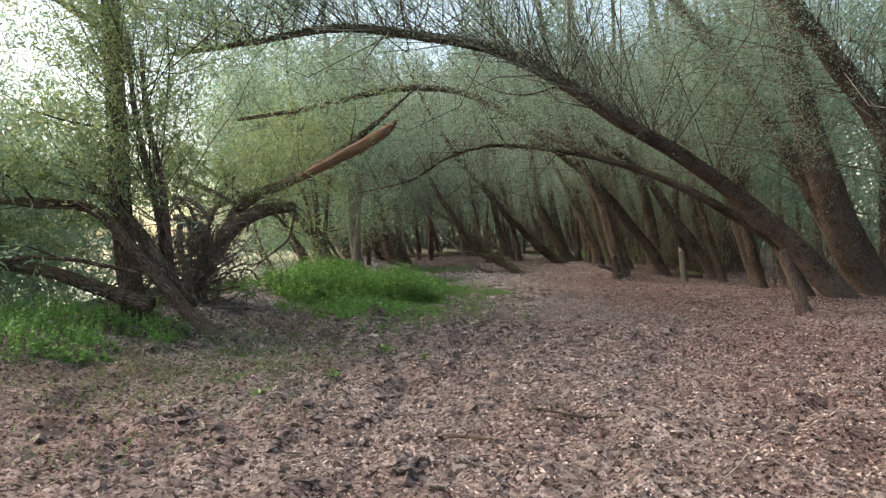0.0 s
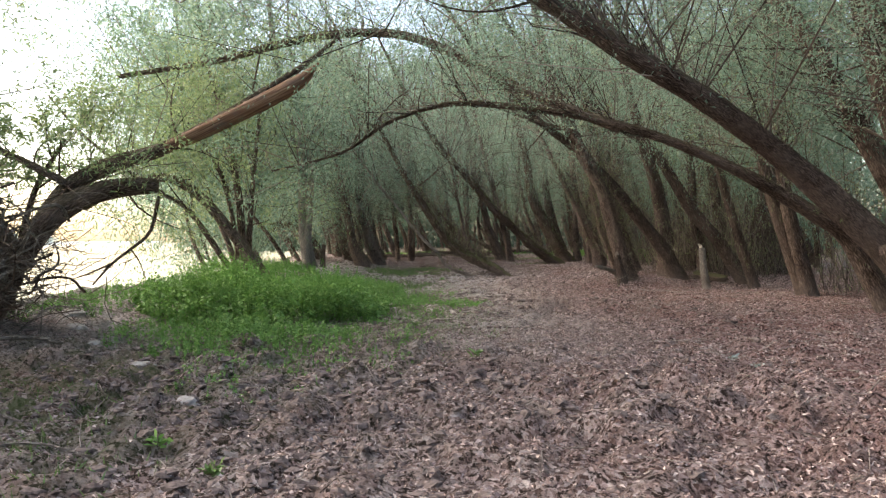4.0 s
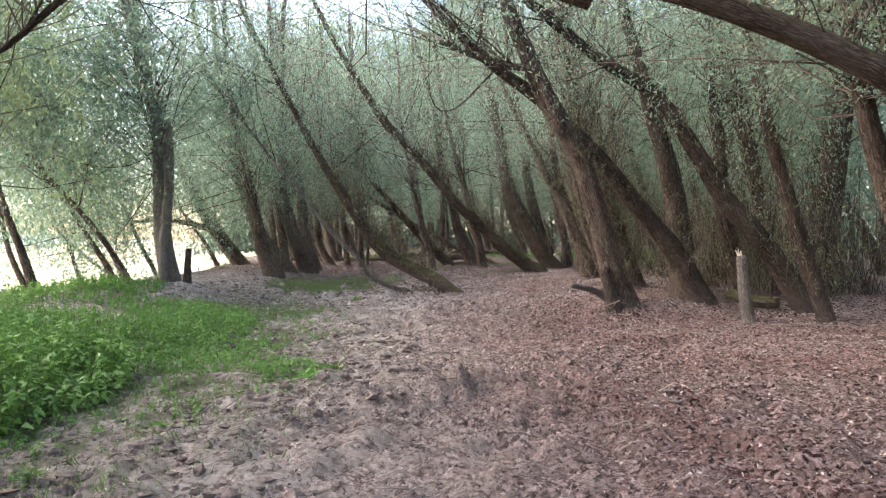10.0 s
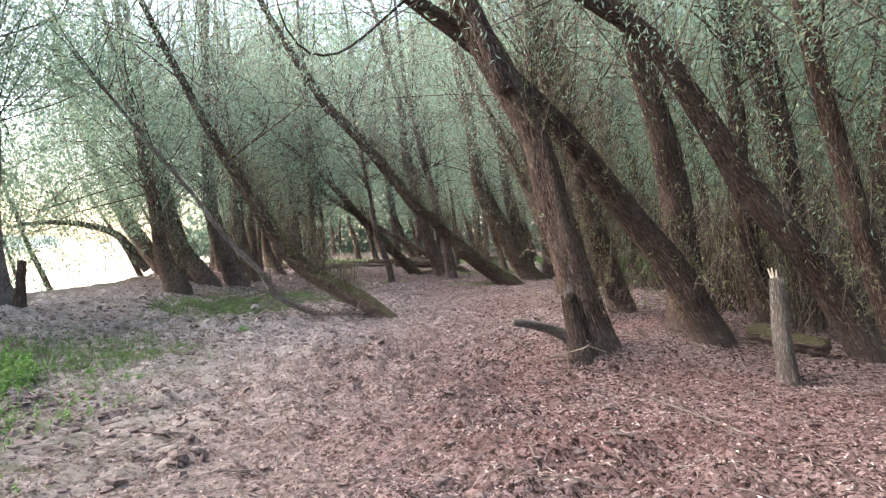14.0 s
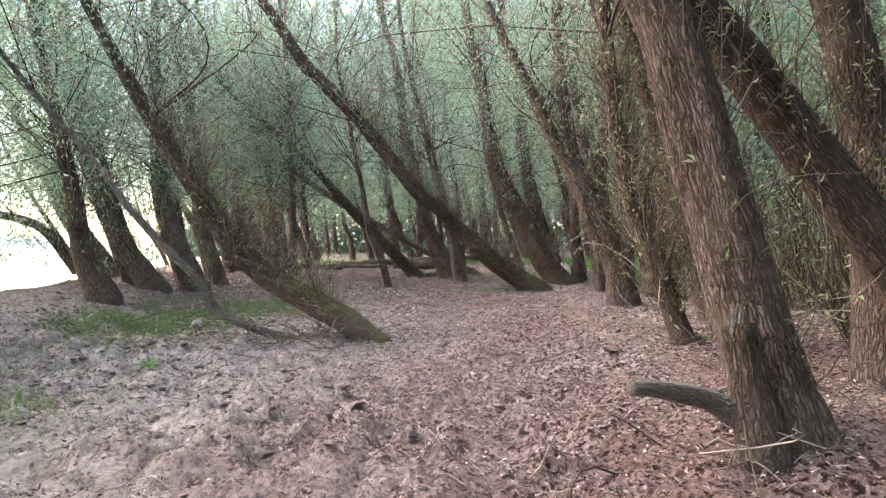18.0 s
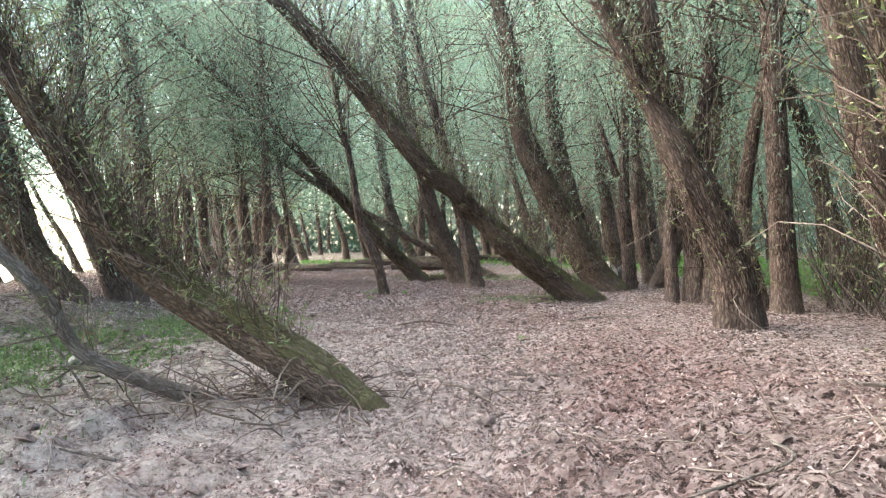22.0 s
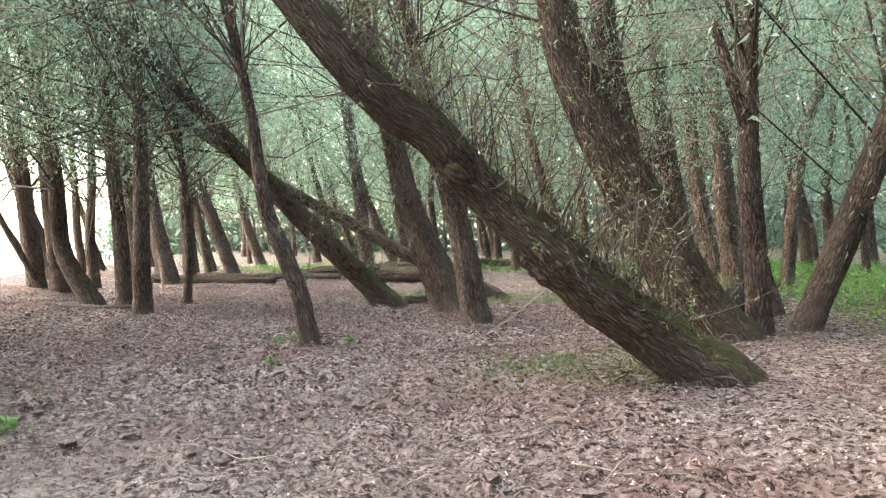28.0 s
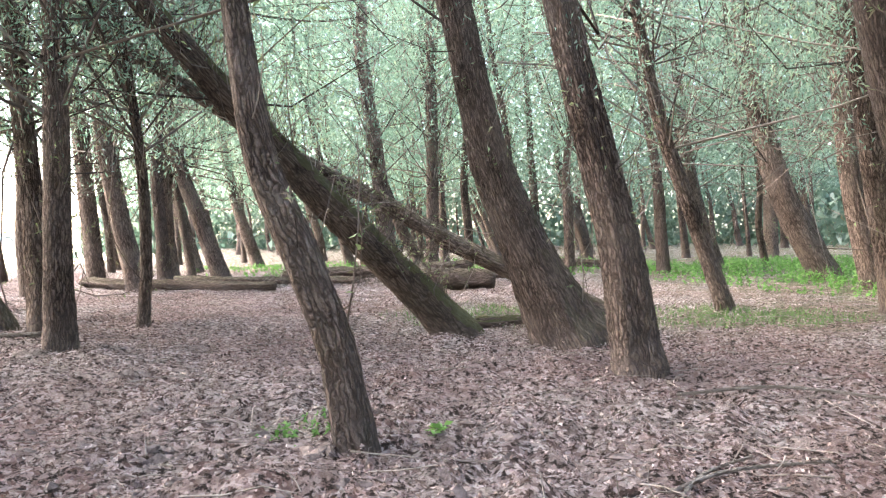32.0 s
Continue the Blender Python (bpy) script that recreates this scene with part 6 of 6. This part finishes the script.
STICKS = (
    ("thin brown stick on the litter", ((-0.56, 6.36, 0.02), (0.0, 6.22, 0.02), (0.42, 6.06, 0.02)), 0.016, BARK),
    ("thin brown stick on the litter", ((0.8, 6.96, 0.02), (1.3, 6.93, 0.03), (1.85, 7.0, 0.02)), 0.014, BARK),
    ("pale curved stick on the litter", ((7.13, 27.1, 0.05), (7.1, 26.6, 0.02), (7.2, 26.1, 0.03), (7.52, 25.3, 0.02)), 0.014, BARK_PALE),
    ("thin grey stick on the litter", ((2.15, 26.0, 0.02), (2.7, 25.7, 0.03), (3.11, 25.2, 0.02)), 0.012, BARK_PALE),
    ("long pale peeled stick on the litter", ((7.18, 34.7, 0.03), (7.9, 34.4, 0.04), (8.7, 34.15, 0.05)), 0.02, BARK_PALE),
    ("grey branch piece lying by the log", ((6.4, 30.4, 0.04), (6.8, 30.32, 0.07), (7.25, 30.35, 0.1)), 0.033, BARK_PALE),
    ("thin forked twig on the litter", ((6.2, 33.5, 0.02), (6.1, 33.0, 0.04), (5.5, 32.85, 0.02)), 0.012, BARK_PALE),
    ("pale straight branch on the litter", ((5.3, 45.0, 0.02), (5.8, 45.06, 0.03), (6.2, 44.9, 0.03), (6.7, 44.88, 0.04)), 0.016, BARK_PALE),
    ("thin brown stick on the litter", ((3.11, 43.4, 0.01), (3.25, 43.9, 0.03), (3.37, 44.4, 0.02)), 0.018, BARK_PALE),
    ("grey branch lying between the trunks", ((-2.9, 50.8, 0.02), (-2.1, 50.6, 0.05), (-1.3, 50.65, 0.03)), 0.035, BARK_PALE),
    ("thin pale twig on the litter", ((4.3, 45.4, 0.01), (4.7, 45.7, 0.03), (5.2, 45.7, 0.02)), 0.011, BARK_PALE),
    ("thin grey twig on the litter", ((4.2, 45.1, 0.01), (4.5, 45.6, 0.03), (4.9, 45.95, 0.02)), 0.012, BARK_PALE),
    ("thin stick beside the willow's foot", ((4.9, 47.3, 0.02), (5.6, 47.2, 0.05), (6.3, 46.9, 0.02)), 0.014, BARK_PALE),
    ("bent pale stick standing askew", ((1.35, 35.2, 0.0), (1.2, 35.1, 0.35), (1.05, 35.0, 0.62)), 0.012, BARK_PALE),
    ("pale curved stick below the leaning trunk", ((1.6, 33.9, 0.01), (1.9, 33.7, 0.05), (2.3, 33.6, 0.02)), 0.013, BARK_PALE),
    ("dark stick by the grass tuft", ((0.5, 36.0, 0.02), (0.6, 36.4, 0.12), (0.9, 36.9, 0.3)), 0.012, BARK),
    ("short grey branch on the litter", ((4.6, 36.0, 0.02), (5.0, 36.2, 0.03), (5.5, 36.2, 0.02)), 0.014, BARK_PALE),
    ("thin brown stick on the litter", ((3.5, 40.2, 0.02), (3.9, 40.4, 0.03), (4.4, 40.4, 0.02)), 0.015, BARK),
    ("grey stick half sunk in litter", ((6.0, 40.0, 0.01), (6.5, 40.3, 0.02), (7.1, 40.2, 0.02)), 0.016, BARK_PALE),
    ("thin grey stick near the nettles", ((-2.2, 10.6, 0.02), (-1.7, 10.9, 0.04), (-1.2, 10.8, 0.02)), 0.013, BARK_PALE),
    ("bleached stick near the stones", ((-3.2, 11.6, 0.02), (-2.6, 11.9, 0.04), (-2.0, 11.7, 0.02)), 0.016, BARK_PALE),
    ("root piece on the bare bank", ((-4.6, 15.0, 0.03), (-4.0, 15.3, 0.06), (-3.3, 15.2, 0.02)), 0.03, BARK_PALE),
)
for number, (label, pts, r, mat) in enumerate(STICKS):
    stick(label, pts, r, mat, 400 + number)


def twig_litter():
    """Countless thin twigs among the fallen leaves."""
    rng = np.random.default_rng(52)
    n = 4200
    x, y = rng.uniform(-4.5, 11.5, n), rng.uniform(2, 60, n)
    a = rng.uniform(0, 6.3, n)
    start = np.stack([x, y, ground_z(x, y) + 0.015], 1)
    way = np.stack([np.cos(a), np.sin(a), rng.normal(0, 0.05, n)], 1)
    tp = bent_paths(start, way, rng.uniform(0.12, 0.6, n), 4, 0.0, 0.12, rng)
    tp[..., 2] = ground_z(tp[..., 0], tp[..., 1]) + 0.015 + rng.uniform(0, 0.03, (n, 4))
    v, f = many_tubes(tp, np.tile(np.linspace(0.006, 0.003, 4), (n, 1)) * rng.uniform(0.5, 1.4, (n, 1)), 3)
    tagged(new("twig_litter", mesh_of("twig_litter", v, f, PALE_TWIG)), "thin grey-brown twigs scattered over the litter", "twigs", kind="stuff")


twig_litter()


def brush_pile():
    """Dead branches that floods have lodged in the broken willow."""
    rng = np.random.default_rng(77)
    top = new("brushwood_pile")
    top.location = (-5.6, 15.8, float(level(-5.6, 15.8)))
    tagged(top, "tangle of grey dead branches lodged between the bank willows", "brushwood")
    for k in range(140):
        c = np.array([-5.4 + rng.normal(0, 0.6), 15.9 + rng.normal(0, 0.45), 1.05 + rng.normal(0, 0.42)])
        d = unit(np.array([rng.normal(0, 1), rng.normal(0, 0.6), rng.normal(0.2, 0.6)])) * rng.uniform(0.25, 0.95)
        n1, n2 = rng.normal(0, 0.17, 3), rng.normal(0, 0.17, 3)
        r = rng.uniform(0.008, 0.03)
        part_at("dead_branch", limb_mesh("dead_branch", curve_through([(*(c - d), r), (*(c - d * 0.3 + n1), r * 0.9), (*(c + d * 0.35 + n2), r * 0.7), (*(c + d + n1), r * 0.3)], 0.15), BARK_PALE if k % 3 else BARK, 7, 0.1, 500 + k), top)
    for k, pts in enumerate(DEAD_LIMBS):
        part_at("dead_limb", limb_mesh("dead_limb", curve_through(pts, 0.1), BARK_PALE, 14, 0.18, 560 + k), top, "bleached bare dead limb")
    n = 1000
    start = np.stack([rng.normal(-5.4, 0.75, n), rng.normal(16.2, 0.5, n), np.abs(rng.normal(0.95, 0.55, n)) + 0.05], 1)
    ln = rng.uniform(0.2, 0.9, n)
    tp = bent_paths(start, unit(rng.standard_normal((n, 3)) * np.array([1, 0.7, 0.6])), ln, 5, 0.15, 0.4, rng)
    v, f = many_tubes(tp, (0.003 + 0.006 * ln)[:, None] * np.linspace(1, 0.4, 5)[None], 3)
    tagged(part_at("twig_tangle", mesh_of("twig_tangle", v, f, SHOOT), top, "matted thin dead twigs"), kind="stuff")


brush_pile()


def foot_debris(label, cx, cy, rx, ry, count, seed, material=SHOOT):
    """Flood-borne twigs and bark lodged round a trunk's foot."""
    rng = np.random.default_rng(seed)
    x, y = cx + rng.normal(0, rx, count), cy + rng.normal(0, ry, count)
    a = rng.uniform(0, 6.3, count)
    start = np.stack([x, y, ground_z(x, y) + np.abs(rng.normal(0, 0.06, count))], 1)
    way = unit(np.stack([np.cos(a), np.sin(a), rng.normal(0.25, 0.35, count)], 1))
    ln = rng.uniform(0.12, 0.7, count)
    tp = bent_paths(start, way, ln, 5, 0.1, 0.35, rng)
    v, f = many_tubes(tp, (0.003 + 0.008 * ln * rng.uniform(0.5, 1.3, count))[:, None] * np.linspace(1, 0.4, 5)[None], 4)
    tagged(new("brushwood", mesh_of("brushwood", v, f, material)), label, "brushwood", kind="stuff")


foot_debris("grey twigs and bark lodged at the low willow's foot", 2.9, 35.0, 0.65, 0.3, 240, 121)
foot_debris("dead twigs round the stump of the leaning willow", 6.5, 28.9, 0.35, 0.25, 30, 122, TWIG)
foot_debris("dead twigs round the leaning willow's foot", 6.3, 43.6, 0.45, 0.3, 80, 123, TWIG)
foot_debris("twigs heaped beside the fallen logs", 1.5, 59.2, 1.8, 0.5, 200, 124)
foot_debris("twigs at the foot of the dark willows", 9.2, 30.0, 0.9, 0.5, 160, 125)
foot_debris("twigs at the foot of the many-limbed willow", 7.9, 33.6, 0.6, 0.5, 90, 126)

# ---- clods ----


def clods(label, n, xr, yr, largest, seed):
    """Lumps of trodden silt and rotting leaves; their dark colour also paints small shadows."""
    rng = np.random.default_rng(seed)
    x, y = rng.triangular(*xr, n), rng.uniform(*yr, n)
    keep = rng.uniform(0, 1, n) < np.clip(2.2 * value_noise(x, y + 20, 2.2) - 0.6, 0.08, 1)
    x, y = x[keep], y[keep]
    n = len(x)
    bm = bmesh.new()
    bmesh.ops.create_icosphere(bm, subdivisions=1, radius=1.0)
    ball, tris = np.array([v.co[:] for v in bm.verts]), np.array([[v.index for v in f.verts] for f in bm.faces])
    bm.free()
    size = (0.010 + largest * rng.uniform(0, 1, (n, 1, 1)) ** 2.2) * np.stack([rng.uniform(0.8, 1.6, n), rng.uniform(0.8, 1.4, n), rng.uniform(0.45, 0.85, n)], 1)[:, None]
    v = ball[None] * rng.uniform(0.45, 1.4, (n, len(ball), 1)) * size + np.stack([x, y, ground_z(x, y) - 0.006], 1)[:, None]
    f = tris[None] + (np.arange(n) * len(ball))[:, None, None]
    tagged(new("soil_clods", mesh_of("soil_clods", v.reshape(-1, 3), f.reshape(-1, 3), CLOD, smooth=False)), label, "soil", kind="stuff")


clods("dark crumbly clods of silt among the leaves", 24000, (-4.5, 0.0, 8.0), (1.5, 47.0), 0.05, 91)
clods("large dark lumps of trodden soil beside the nettles", 10000, (-4.0, 0.2, 6.0), (5.0, 28.0), 0.06, 92)

# ---- stones ----


def stone(label, x, y, sx, sy, sz, seed):
    bm = bmesh.new()
    bmesh.ops.create_icosphere(bm, subdivisions=3, radius=1.0)
    noise.seed_set(seed)
    for v in bm.verts:
        k = 1 + 0.28 * noise.noise(v.co * 1.3 + Vector((seed, 0, 0))) + 0.08 * noise.noise(v.co * 4.0)
        v.co = Vector((v.co.x * sx * k, v.co.y * sy * k, max(v.co.z, -0.5) * sz * k))
    me = bpy.data.meshes.new("stone")
    bm.to_mesh(me)
    bm.free()
    me.materials.append(STONE)
    ob = new("stone", me)
    ob.matrix_world = pose(x, y, float(ground_z(x, y)) + sz * 0.25, 0, 0, seed * 37)
    tagged(ob, label, "stone", "stones by the bank")


stone("flat pale stone among the litter", -1.17, 12.62, 0.13, 0.10, 0.06, 3)
stone("flat pale stone beside the nettles", -2.47, 14.8, 0.16, 0.10, 0.05, 5)
stone("flat grey slab at the willow's foot", -4.9, 18.0, 0.28, 0.2, 0.08, 8)
stone("pale slab lying on the bare bank", -4.35, 17.0, 0.2, 0.15, 0.07, 9)
stone("white lump on the grassy bank", 0.15, 37.4, 0.12, 0.10, 0.09, 12)
stone("small pale stone on the bank", -3.6, 16.0, 0.1, 0.08, 0.05, 14)

# ---- single plants ----


def seedling(label, x, y, size, count, leaf, seed, flat=0.35):
    """A small plant: a short stem and a rosette of leaves."""
    rng = np.random.default_rng(seed)
    g = float(ground_z(x, y))
    top = new("seedling")
    top.location = (x, y, g)
    tagged(top, label, "plant", "small plants on the forest floor")
    way = rng.standard_normal((count, 3))
    way[:, 2] = np.abs(way[:, 2]) * flat + 0.15
    p = np.array([x, y, g]) + np.stack([rng.normal(0, size * 0.15, count), rng.normal(0, size * 0.15, count), rng.uniform(0, size * 0.4, count)], 1)
    lv, lf = leaf_quads(p, way, size * 0.6, size * 0.2, rng)
    part_at("leaf_rosette", mesh_of("leaf_rosette", lv, lf, leaf, smooth=False), top)
    part_at("stem", limb_mesh("stem", curve_through([(x, y, g - 0.03, 0.006), (x + 0.01, y, g + size * 0.25, 0.004), (x, y + 0.01, g + size * 0.5, 0.002)], 0.05), TWIG, 6, 0.05, seed), top)


for number, (x, y, size) in enumerate(((1.62, 14.75, 0.3), (1.45, 15.3, 0.22), (0.7, 19.1, 0.22), (1.95, 22.5, 0.3), (2.15, 22.9, 0.28), (1.0, 20.6, 0.2), (-1.9, 7.8, 0.24), (-1.3, 8.8, 0.22), (-0.3, 10.6, 0.24), (-0.9, 11.2, 0.26), (7.7, 33.4, 0.24), (0.2, 29.0, 0.24), (0.9, 27.6, 0.22), (1.1, 33.0, 0.26), (1.9, 38.9, 0.28), (3.2, 46.4, 0.2), (2.6, 44.6, 0.18), (1.4, 42.0, 0.26), (0.7, 41.6, 0.24), (5.2, 38.6, 0.14))):
    seedling("small green plant in the leaf litter", x, y, size * 0.7, 22, NETTLE if number % 2 else GRASS, 600 + number)
for number, (x, y) in enumerate(((4.62, 14.55), (4.85, 14.35))):
    seedling("fallen sprig of silvery willow leaves", x, y, 0.17, 22, SILVER, 640 + number, 0.12)
